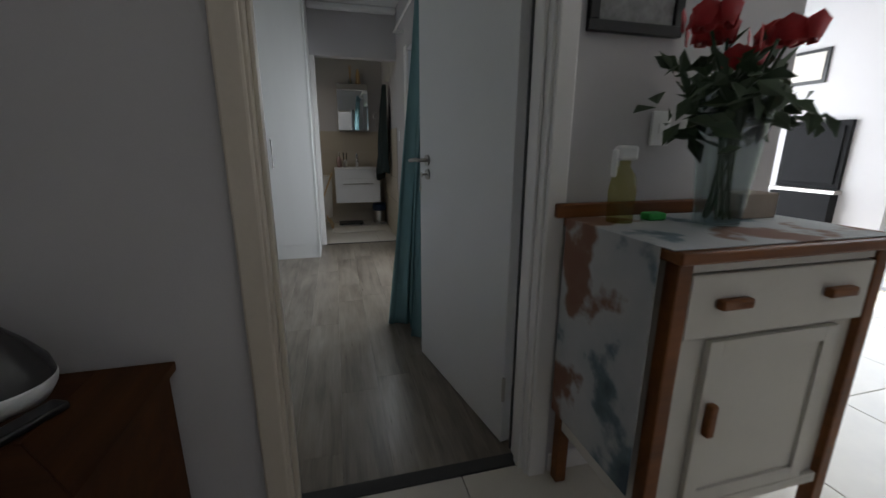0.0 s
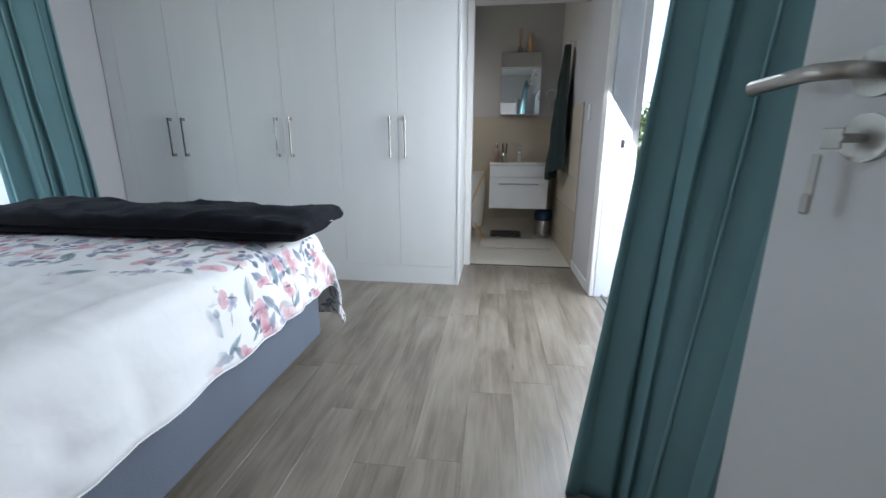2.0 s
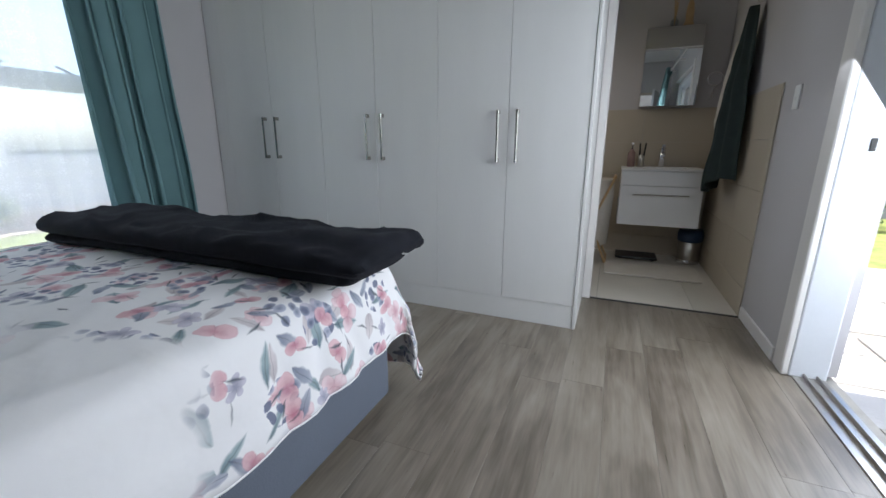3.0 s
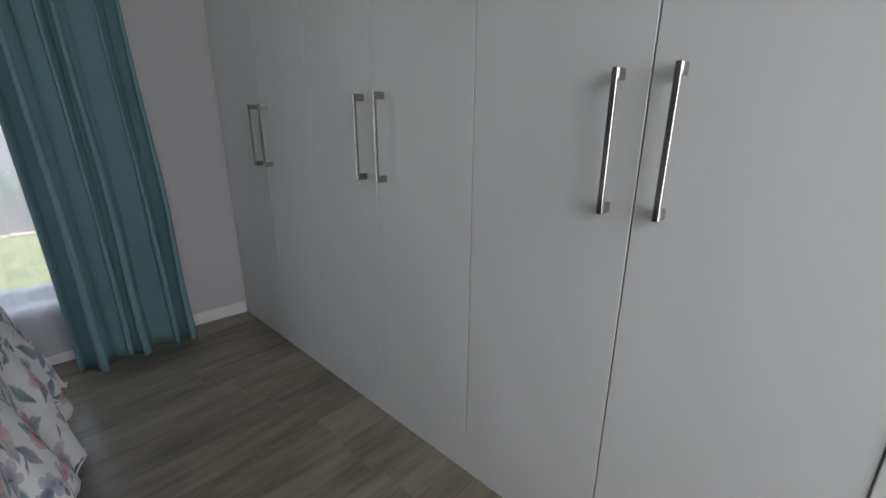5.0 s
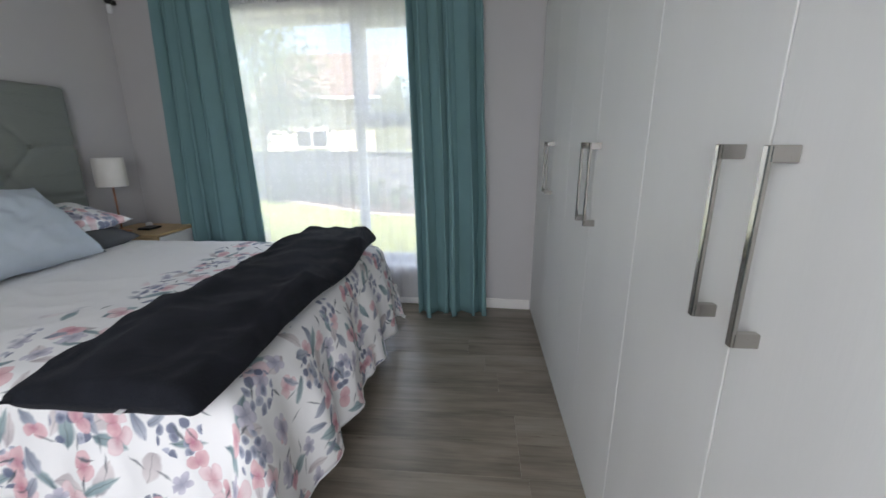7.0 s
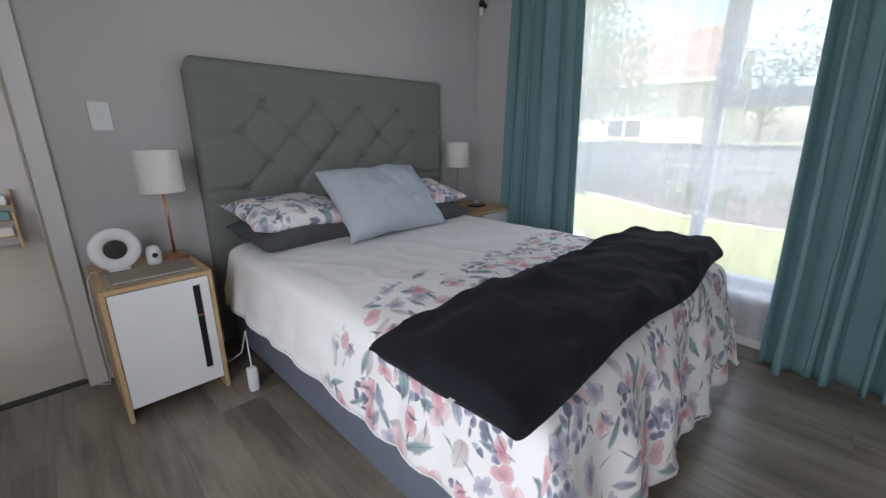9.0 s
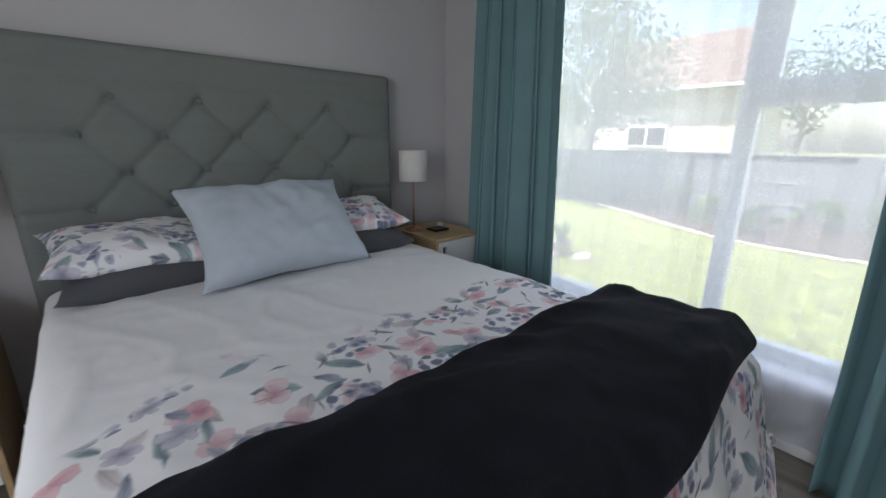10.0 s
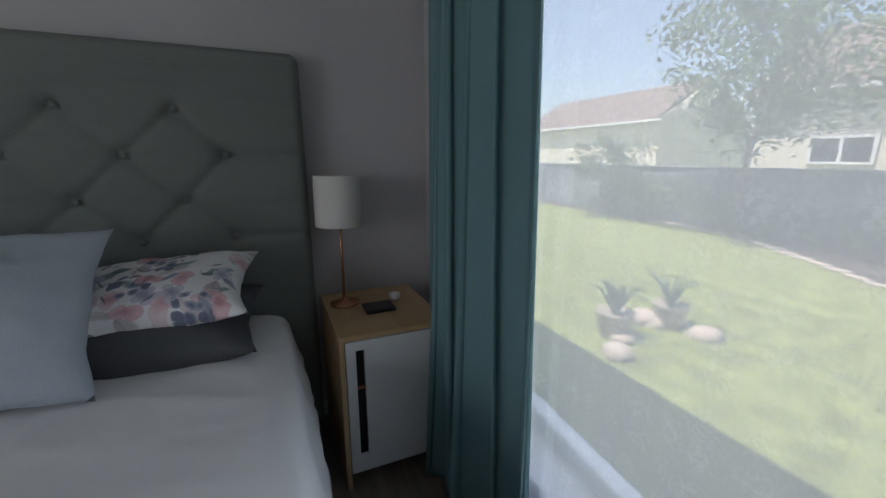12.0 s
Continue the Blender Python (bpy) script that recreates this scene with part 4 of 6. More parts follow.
head = thing("headboard", ((HBX0 + HBX1) / 2, -3.1, 0), "tall sage grey linen headboard with deep buttons", "headboard")
hbm = mesh_grid(hb, 150, 110)
part("panel", hbm, M_HEAD, head, smooth=True)
bbm = bm_box((HBX0 + 0.001, HEAD_Y + 0.017, HBZ0 - 0.2), (HBX1 - 0.001, HBY - 0.034, HBZ1 - 0.001))
bmesh.ops.bevel(bbm, geom=[e for e in bbm.edges if abs(e.verts[0].co.y - e.verts[1].co.y) > 0.01 and e.verts[0].co.z > 1], offset=0.06, segments=6, affect="EDGES")
part("back_board", bbm, M_HEAD, head)
btn_me = to_mesh("button", bm_lathe([(0, 0.006), (0.008, 0.005), (0.012, 0), (0, -0.004)], 14), M_HEAD, True)
btn_me.transform(Matrix.Rotation(radians(-90), 4, "X"))
for bx, bz in buttons:
    piece("button", btn_me, head, (bx, HBY - 0.030 + 0.004, bz))

# duvet: hangs over both sides and the foot
HW = (BX1 - BX0) / 2 + 0.015
DL0, DL = -2.93, -0.990 + 2.93          # head edge, length on top
OS, OF = 0.27, 0.46


def hang(s, half, over):
    """Along the flat cloth: how far out and how far down."""
    r = 0.07
    a = abs(s)
    if a < half - r:
        return a, 0.0
    q = (a - (half - r)) / r
    if q < math.pi / 2:
        return half - r + r * math.sin(q), r * (1 - math.cos(q))
    d = (q - math.pi / 2) * r
    return half + 0.16 * d, r + d


def duvet(u, v):
    s = (u * 2 - 1) * (HW + OS)
    t = v * (DL + OF)
    o, ds = hang(s, HW, OS)
    x = XC + math.copysign(o, s)
    oy, dt = hang(t + 0.0, DL, OF) if t > DL - 0.08 else (t, 0.0)
    y = DL0 + oy
    drop = math.sqrt(ds * ds + dt * dt) if ds and dt else ds + dt
    n1 = noise.noise(Vector((s * 2.2, t * 2.0, 1.7)))
    n2 = noise.noise(Vector((s * 6.5 + n1, t * 5.0, 4.1)))
    n3 = noise.noise(Vector((s * 13, t * 4.0 + n2, 9.1)))
    n4 = 1 - abs(noise.noise(Vector((s * 4.2 + t * 1.8, t * 2.4 - s * 1.1 + n1, 6.3)))) * 2
    z = TOPZ - drop + 0.008 * n1 + 0.005 * n2 + 0.006 * max(0.0, n4) ** 4 + 0.004 * max(0.0, 1 - 2.4 * abs(noise.noise(Vector((s * 1.6 + 0.4 * n2, t * 7.5 + s * 2.0, 2.2))))) ** 2
    # loose folds where the cloth hangs
    if dt > 0.05:
        w = min(1, (dt - 0.05) / 0.2)
        y += w * (0.022 * math.sin(s * 17 + 2 * n1) + 0.018 * n3) + w * 0.02
    if ds > 0.05:
        w = min(1, (ds - 0.05) / 0.15)
        x += math.copysign(w * (0.016 * math.sin(t * 13 + 3 * n1) + 0.012 * n3), s)
    if ds > 0.03 and dt > 0.03:
        x += math.copysign(0.032 * min(1, (ds - 0.03) / 0.12) * min(1, (dt - 0.03) / 0.12), s)
    # crown of the filling
    if not drop:
        e = min(1, min(HW - abs(s), DL - t) / 0.25)
        z += 0.015 * e
    return Vector((x, y, max(0.09, z)))


dv = thing("duvet", (XC, -2.0, TOPZ), "white cotton duvet with watercolour flowers towards the foot", "duvet")
part("cover", thicken(mesh_grid(duvet, 130, 140, lambda u, v: ((u * 2 - 1) * (HW + OS), v * (DL + OF))), 0.016), M_FLORAL, dv, smooth=True)


def hem(k):
    """The stitched hem line round the hanging edge."""
    pts = []
    for i in range(61):
        f = i / 60
        p = duvet(*((0.0, f), (f, 1.0), (1.0, f))[k])
        pts.append(p)
    return bm_tube(pts, 0.003, 6)


for k in range(3):
    part("hem", hem(k), M_WHITE, dv, "stitched white hem", True)


def pillow(name, w, h, t, m, material, label, group="", seed=0, category="pillow"):
    """A stuffed cushion with pinched corners and soft creases, at a pose."""
    def side(sgn):
        def fn(u, v):
            a, b = u * 2 - 1, v * 2 - 1
            body = (max(0.0, 1 - a * a) * max(0.0, 1 - b * b)) ** 0.55 * (1 + 0.35 * (a * b) ** 2)
            pin = 1 - 0.13 * (1 - a * a) * abs(b) ** 3 + 0.025 * noise.noise(Vector((a * 3 + seed, b, 0.5)))
            pin2 = 1 - 0.11 * (1 - b * b) * abs(a) ** 3 + 0.02 * noise.noise(Vector((a, b * 3 + seed, 1.5)))
            cr = noise.noise(Vector((a * 2.1 + seed, b * 2.1, sgn))) * 0.22 + noise.noise(Vector((a * 5 + seed, b * 4, sgn))) * 0.11 + 0.10 * max(0.0, 1 - 3 * abs(noise.noise(Vector((a * 2.5 - b * 1.5 + seed, b * 3 + a, sgn * 2))))) ** 2
            return Vector((a * w / 2 * pin2, b * h / 2 * pin, sgn * t / 2 * body * (1 + cr)))
        return mesh_grid(fn, 40, 30, lambda u, v: (u * w + seed, v * h + seed * 0.3))
    bm = join(side(1), side(-1))
    bmesh.ops.remove_doubles(bm, verts=bm.verts[:], dist=0.0008)
    bmesh.ops.recalc_face_normals(bm, faces=bm.faces[:])
    ob = solid(name, bm, material, label, category, group, smooth=True)
    ob.matrix_world = m
    return ob


TZ = TOPZ + 0.012
pillow("pillow", 0.64, 0.46, 0.19, pose(-0.985, -2.81, TZ + 0.062, -6, 0, 3), M_DGREY, "dark grey cotton pillow lying under a floral one", "bed pillows", 1)
pillow("pillow", 0.66, 0.48, 0.20, pose(-1.82, -2.78, TZ + 0.062, -6, 0, -3), M_DGREY, "dark grey cotton pillow lying under a floral one", "bed pillows", 2)
pillow("pillow", 0.63, 0.43, 0.15, pose(-0.965, -2.81, TZ + 0.158, -10, -2, 2), M_FLORAL2, "floral cotton pillow lying on a grey one", "bed pillows", 3)
pillow("pillow", 0.62, 0.43, 0.15, pose(-1.83, -2.79, TZ + 0.162, -12, 5, -6), M_FLORAL2, "floral cotton pillow lying on a grey one", "bed pillows", 4)
pillow("cushion", 0.72, 0.49, 0.27, pose(-1.435, -2.60, 0.825, -46, 0, 1), M_CUSH, "pale blue-grey linen cushion leaning on the pillows", "", 7, "cushion")


# folded throw across the foot of the bed
def throw_layer(x0, x1, y0, y1, zc, th, seed):
    def fn(u, v):
        ang = 2 * math.pi * v
        c, s = math.cos(ang), math.sin(ang)
        endp_ = abs(u * 2 - 1)
        q = min(1.0, max(0.0, (endp_ - 0.945) / 0.055))
        k = 0.15 + 0.85 * math.sqrt(1 - q * q)
        xx = x0 + (x1 - x0) * u
        yw = (y1 - y0) / 2 * (1 + 0.05 * noise.noise(Vector((xx * 2.3, seed, 0))))
        yc = (y0 + y1) / 2 + 0.02 * noise.noise(Vector((xx * 1.7, seed, 5)))
        px = math.copysign(abs(c) ** 0.5, c)
        pz = math.copysign(abs(s) ** 0.8, s)
        zz = zc + pz * th / 2 * k
        y = yc + px * yw * (0.93 + 0.07 * k)
        zz += (0.024 * noise.noise(Vector((xx * 3, y * 6, seed))) + 0.012 * noise.noise(Vector((xx * 7, y * 12, seed))) + 0.014 * max(0.0, 1 - 3 * abs(noise.noise(Vector((xx * 2.2 + y * 3, y * 5 - xx, seed))))) ** 2 + 0.007 * max(0.0, 1 - 4 * abs(noise.noise(Vector((xx * 6 - y * 4, y * 9 + xx * 2, seed + 3))))) ** 2 + 0.005 * math.sin(xx * 30 + 3 * noise.noise(Vector((xx * 4, y * 9, seed)))) * abs(px) ** 3) * (1 if s > 0 else 0.15)
        if y > -1.025:
            zz -= (y + 1.025) * 0.5
        return Vector((xx + 0.012 * noise.noise(Vector((y * 6, seed, 3))), y, zz))
    bm = mesh_grid(fn, 110, 56)
    bmesh.ops.remove_doubles(bm, verts=bm.verts[:], dist=0.0005)
    ends = [e for e in bm.edges if e.is_boundary]
    bmesh.ops.holes_fill(bm, edges=ends, sides=200)
    bmesh.ops.recalc_face_normals(bm, faces=bm.faces[:])
    return bm


thr = thing("throw_blanket", (-1.3, -1.24, TOPZ + 0.02), "charcoal fleece blanket folded across the foot of the bed", "blanket")
part("lower_fold", throw_layer(-2.06, -0.54, -1.405, -1.02, TOPZ + 0.04, 0.055, 2.0), M_THROW, thr, smooth=True)
part("upper_fold", throw_layer(-2.09, -0.49, -1.425, -0.985, TOPZ + 0.088, 0.085, 6.0), M_THROW, thr, smooth=True)
part("care_tag", bm_box((-0.515, -1.15, TOPZ + 0.07), (-0.483, -1.135, TOPZ + 0.073), 0.0008), M_WHITE, thr, "small white tag")

# ---- nightstands ----


def nightstand(x0, x1, slot_right, label):
    y0, y1 = -2.635, -3.115
    ob = thing("nightstand", ((x0 + x1) / 2, (y0 + y1) / 2, 0), label, "nightstand", "nightstands")
    for a, b in ((x0, x0 + 0.018), (x1 - 0.018, x1)):
        part("side_panel", bm_box((a, y1, 0), (b, y0, 0.587), 0.0015), M_OAK, ob)
    part("top", bm_box((x0, y1, 0.5875), (x1, y0, 0.606), 0.0015), M_OAK, ob)
    part("back", bm_box((x0 + 0.018, y1 + 0.002, 0.06), (x1 - 0.018, y1 + 0.012, 0.587)), M_OAK, ob)
    part("bottom", bm_box((x0 + 0.018, y1 + 0.012, 0.06), (x1 - 0.018, y0 - 0.03, 0.076)), M_OAK, ob)
    sx = (x1 - 0.085) if slot_right else (x0 + 0.055)
    # door with a tall finger slot cut through it
    d0, d1, z0, z1 = x0 + 0.021, x1 - 0.021, 0.065, 0.583
    s0, s1, sz0, sz1 = sx, sx + 0.03, 0.13, 0.55
    dbm = join(bm_box((d0, y0 - 0.018, z0), (s0, y0 - 0.001, z1)), bm_box((s1, y0 - 0.018, z0), (d1, y0 - 0.001, z1)),
               bm_box((s0, y0 - 0.018, z0), (s1, y0 - 0.001, sz0)), bm_box((s0, y0 - 0.018, sz1), (s1, y0 - 0.001, z1)))
    dd = part("door", dbm, M_WHITE, ob, "smooth white door with a tall slot")
    part("slot_back", bm_box((s0 - 0.002, y0 - 0.030, sz0 - 0.002), (s1 + 0.002, y0 - 0.0185, sz1 + 0.002)), M_BLACK, dd, "dark slot")
    part("catch", bm_box((s0, y0 - 0.016, 0.40), (s1, y0 - 0.006, 0.408)), M_COPPER, dd)
    return ob


nightstand(-0.468, -0.066, False, "oak nightstand with a white slotted door beside the doorway")
nightstand(-2.775, -2.375, True, "oak nightstand with a white slotted door by the window")


def lamp(x, y, z, label):
    ob = thing("table_lamp", (x, y, z), label, "lamp", "bedside lamps")
    part("base", bm_lathe([(0, 0), (0.058, 0), (0.06, 0.006), (0.056, 0.012), (0.012, 0.02), (0.008, 0.03), (0, 0.03)], 28, (x, y, z)), M_COPPER, ob, "round copper base", True)
    part("stem", bm_tube([(x, y, z + 0.02), (x, y, z + 0.40)], 0.006, 10), M_COPPER, ob, "", True)
    part("shade", thicken(bm_lathe([(0.093, 0.33), (0.0935, 0.332), (0.091, 0.522), (0.0905, 0.524)], 36, (x, y, z)), 0.003), M_SHADE, ob, "white linen drum shade", True)
    part("shade_ring", join(bm_tube([(x - 0.09, y, z + 0.5), (x + 0.09, y, z + 0.5)], 0.002, 6), bm_tube([(x, y - 0.09, z + 0.5), (x, y + 0.09, z + 0.5)], 0.002, 6)), M_STEEL, ob)
    bulb = part("bulb", bm_lathe([(0, 0.39), (0.014, 0.395), (0.014, 0.415), (0.028, 0.45), (0.022, 0.485), (0, 0.497)], 16, (x, y, z)), M_WHITE, ob, "", True)
    return ob


lamp(-0.40, -2.965, 0.606, "copper table lamp with a white drum shade")
lamp(-2.455, -2.965, 0.606, "copper table lamp with a white drum shade")

# ---- things on the nightstands ----
run = thing("table_runner", (-0.27, -2.82, 0.607), "taupe fringed runner lying across the nightstand", "table runner")
part("cloth", bm_box((-0.435, -2.93, 0.6065), (-0.115, -2.66, 0.613), 0.003, 2), M_RUNNER, run)
part("stitching", join(bm_box((-0.43, -2.70, 0.6131), (-0.12, -2.697, 0.6139)), bm_box((-0.43, -2.69, 0.6131), (-0.12, -2.688, 0.6139))), M_WHITE, run)
for i in range(13):
    y = -2.92 + i * 0.02
    part("tassel", bm_tube([(-0.116, y, 0.611), (-0.106, y + 0.004 * (i % 3 - 1), 0.612), (-0.098, y + 0.005 * (i % 2), 0.609)], 0.0045, 6, 0.002), M_RUNNER, run)
ring = thing("round_speaker", (-0.17, -2.90, 0.613), "round translucent white alarm light with a dark centre", "alarm light")


def lathe_y(profile, n, c, tilt=0.0):
    bm = bm_lathe(profile, n)
    bmesh.ops.rotate(bm, verts=bm.verts[:], cent=(0, 0, 0), matrix=Matrix.Rotation(radians(-90 + tilt), 3, "X"))
    bmesh.ops.translate(bm, verts=bm.verts[:], vec=c)
    return bm


part("ring", lathe_y([(0, -0.02), (0.075, -0.018), (0.094, -0.008), (0.095, 0.006), (0.085, 0.014), (0.05, 0.012), (0.045, 0.004), (0, 0.004)], 40, (-0.17, -2.90, 0.710)), M_WHITE, ring, "", True)
part("face", lathe_y([(0, 0.0045), (0.043, 0.0045), (0.043, 0.008), (0, 0.009)], 32, (-0.17, -2.90, 0.710)), M_GREYGLOSS, ring, "dark glossy centre")
part("foot", bm_box((-0.21, -2.925, 0.6131), (-0.13, -2.875, 0.622), 0.003), M_WHITE, ring)
mon = thing("baby_monitor", (-0.305, -2.90, 0.613), "small white rounded monitor with a grey eye", "monitor")
part("body", bm_lathe([(0, 0), (0.026, 0), (0.031, 0.012), (0.030, 0.06), (0.022, 0.082), (0, 0.09)], 20, (-0.305, -2.90, 0.6131)), M_WHITE, mon, "", True)
part("eye", lathe_y([(0, 0), (0.012, 0), (0.012, 0.004), (0, 0.005)], 16, (-0.305, -2.872, 0.660)), M_GREYGLOSS, mon, "grey lens")
wal = thing("wallet", (-2.57, -2.84, 0.607), "black wallet lying on the nightstand", "wallet")
part("cover", bm_box((-2.63, -2.90, 0.6065), (-2.51, -2.80, 0.622), 0.006, 2), M_BLACK, wal)
ear = thing("earbud_case", (-2.66, -2.93, 0.607), "small white rounded earbud case", "case")
part("case", bm_lathe([(0, 0), (0.018, 0.0), (0.024, 0.01), (0.022, 0.028), (0, 0.034)], 18, (-2.66, -2.93, 0.6065)), M_WHITE, ear, "", True)
cable = thing("charging_cable", (-0.55, -2.7, 0), "white extension lead with a rocker end hanging beside the bed", "cable")
part("lead", bm_tube([(-0.50, -3.06, 0.03), (-0.51, -2.95, 0.02), (-0.52, -2.80, 0.04), (-0.535, -2.62, 0.16), (-0.545, -2.55, 0.30), (-0.55, -2.56, 0.18), (-0.54, -2.52, 0.12)], 0.0035, 8), M_WHITE, cable, "", True)
part("plug_end", bm_box((-0.56, -2.535, 0.0), (-0.515, -2.49, 0.125), 0.012, 3), M_WHITE, cable, "", True)
cord = thing("white_cord", (-0.09, -3.0, 0.3), "thin white cord falling behind the nightstand", "cord")
part("lead", bm_tube([(-0.10, -2.92, 0.609), (-0.075, -2.95, 0.612), (-0.055, -2.97, 0.57), (-0.05, -2.98, 0.40), (-0.052, -3.02, 0.10), (-0.045, -3.06, 0.006), (0.0, -3.10, 0.005)], 0.003, 8), M_WHITE, cord, "", True)

# switch by the head wall, security sensor in the corner
sw = thing("light_switch", (-0.245, HEAD_Y, 1.28), "white square switch plate on the wall", "switch")
part("plate", bm_box((-0.287, HEAD_Y, 1.215), (-0.207, HEAD_Y + 0.010, 1.343), 0.004, 2), M_WHITE, sw)
part("rocker", bm_box((-0.258, HEAD_Y + 0.0101, 1.265), (-0.238, HEAD_Y + 0.013, 1.295), 0.001), M_WHITE, sw)
sw2 = thing("light_switch", (E_X, 0.25, 1.3), "white switch plate on the bathroom side wall", "switch")
part("plate", bm_box((E_X - 0.01, 0.36, 1.22), (E_X, 0.43, 1.34), 0.004, 2), M_WHITE, sw2)
part("rocker", bm_box((E_X - 0.013, 0.388, 1.265), (E_X - 0.0101, 0.402, 1.295), 0.001), M_WHITE, sw2)
cx, cy = wx(-3.05) + 0.0, -3.06
sen = thing("security_sensor", (cx, cy, 2.20), "small black and white sensor in the corner", "sensor")
part("bracket", bm_box((cx, cy - 0.015, 2.19), (cx + 0.035, cy + 0.015, 2.22), 0.004), M_BLACK, sen)
part("head", bm_lathe([(0, -0.03), (0.02, -0.022), (0.027, 0.0), (0.02, 0.022), (0, 0.03)], 18, (cx + 0.055, cy, 2.215)), M_BLACK, sen, "round black head", True)
part("mount", bm_lathe([(0, -0.03), (0.014, -0.026), (0.018, 0.0), (0.014, 0.03), (0, 0.034)], 16, (cx + 0.055, cy, 2.155)), M_WHITE, sen, "white lower part", True)

# ---- garden beyond the window ----
ground = solid("ground", bm_box((-80, -80, -0.5), (80, 80, -0.26)), M_LAWN, "sunlit green lawn", "lawn", kind="structure")
patio = tagged(new("pavement"), "grey slate paving outside the sliding door", "paving", kind="structure")
fence = thing("boundary_wall", (-10.7, -3, -0.26), "long grey rendered garden boundary wall", "wall")
part("panel", bm_box((-10.8, -22, -0.27), (-10.6, 12, 0.94), 0.01), M_FENCE, fence)
part("coping", bm_box((-10.84, -22, 0.9405), (-10.56, 12, 0.98), 0.008), M_FENCE, fence)
for z in (0.05, 0.45):
    part("ledge", bm_box((-10.599, -21.9, z), (-10.585, 11.9, z + 0.012), 0.003), M_PLASTER, fence, "pale mortar ledge")
for i in range(11):
    y = -18 + i * 2.8
    part("pier", bm_box((-10.598, y - 0.15, -0.27), (-10.54, y + 0.15, 0.94), 0.01), M_FENCE, fence)


def house(x, y0, y1, depth, eave, ridge, label, wins, gable_open=True):
    ob = thing("neighbour_house", (x - depth / 2, (y0 + y1) / 2, -0.26), label, "house", "houses beyond the wall")
    part("wall", bm_box((x - depth, y0, -0.27), (x, y1, eave), 0.0), M_PLASTER, ob)
    for yy in (y0 + 0.01, y1 - 0.01):
        bm = bmesh.new()
        a = [bm.verts.new(p) for p in ((x, yy, eave + 0.001), (x - depth, yy, eave + 0.001), (x - depth / 2, yy, ridge - 0.05))]
        bm.faces.new(a)
        part("gable", thicken(bm, 0.08), M_PLASTER, ob)
    n = 9
    for sgn in (1, -1):
        xe = x + 0.35 if sgn > 0 else x - depth - 0.35
        xr = x - depth / 2
        ze = eave - 0.10
        rows = []
        for i in range(n):
            f0, f1 = i / n, (i + 1) / n
            xa, xb = xe + (xr - xe) * f0, xe + (xr - xe) * f1
            za, zb = ze + (ridge - ze) * f0, ze + (ridge - ze) * f1
            m = int((y1 - y0 + 0.6) / 0.42)
            for k in range(m):
                ya = y0 - 0.3 + k * 0.42
                b = bmesh.new()
                pts = [(xa, ya, za + 0.07), (xa, ya + 0.40, za + 0.05), (xb, ya + 0.40, zb + 0.02), (xb, ya, zb + 0.04)]
                vs = [b.verts.new(p) for p in pts] + [b.verts.new((p[0], p[1], p[2] - 0.05)) for p in pts]
                for q in ((0, 1, 2, 3), (7, 6, 5, 4), (0, 4, 5, 1), (1, 5, 6, 2), (2, 6, 7, 3), (3, 7, 4, 0)):
                    b.faces.new([vs[c] for c in q])
                rows.append(b)
        tagged(part("roof_tiles", join(*rows), M_ROOF, ob), kind="stuff")
    part("gutter", bm_box((x + 0.28, y0 - 0.3, eave - 0.16), (x + 0.38, y1 + 0.3, eave - 0.06), 0.01), M_WHITE, ob)
    for wy, wz, ww, wh in wins:
        fr = part("window", join(bm_box((x + 0.001, wy - ww / 2, wz - wh / 2), (x + 0.06, wy - ww / 2 + 0.07, wz + wh / 2)), bm_box((x + 0.001, wy + ww / 2 - 0.07, wz - wh / 2), (x + 0.06, wy + ww / 2, wz + wh / 2)),
                                 bm_box((x + 0.001, wy - 0.035, wz - wh / 2), (x + 0.06, wy + 0.035, wz + wh / 2)),
                                 bm_box((x + 0.001, wy - ww / 2 + 0.07, wz - wh / 2), (x + 0.06, wy - 0.035, wz - wh / 2 + 0.06)), bm_box((x + 0.001, wy + 0.035, wz - wh / 2), (x + 0.06, wy + ww / 2 - 0.07, wz - wh / 2 + 0.06)),
                                 bm_box((x + 0.001, wy - ww / 2 + 0.07, wz + wh / 2 - 0.06), (x + 0.06, wy - 0.035, wz + wh / 2)), bm_box((x + 0.001, wy + 0.035, wz + wh / 2 - 0.06), (x + 0.06, wy + ww / 2 - 0.07, wz + wh / 2))), M_WHITE, ob)
        part("pane", bm_box((x + 0.002, wy - ww / 2 + 0.07, wz - wh / 2 + 0.06), (x + 0.02, wy + ww / 2 - 0.07, wz + wh / 2 - 0.06)), M_GREYGLOSS, fr)
    return ob


house(-14.6, -8.4, -4.15, 6.0, 2.80, 4.75, "cream house with a brown tiled gable roof", ((-6.5, 1.33, 1.25, 0.66),))
house(-18, -24, -14.2, 6, 2.8, 4.6, "distant cream house with a brown tiled roof", ((-16.5, 1.5, 1.2, 0.7),))


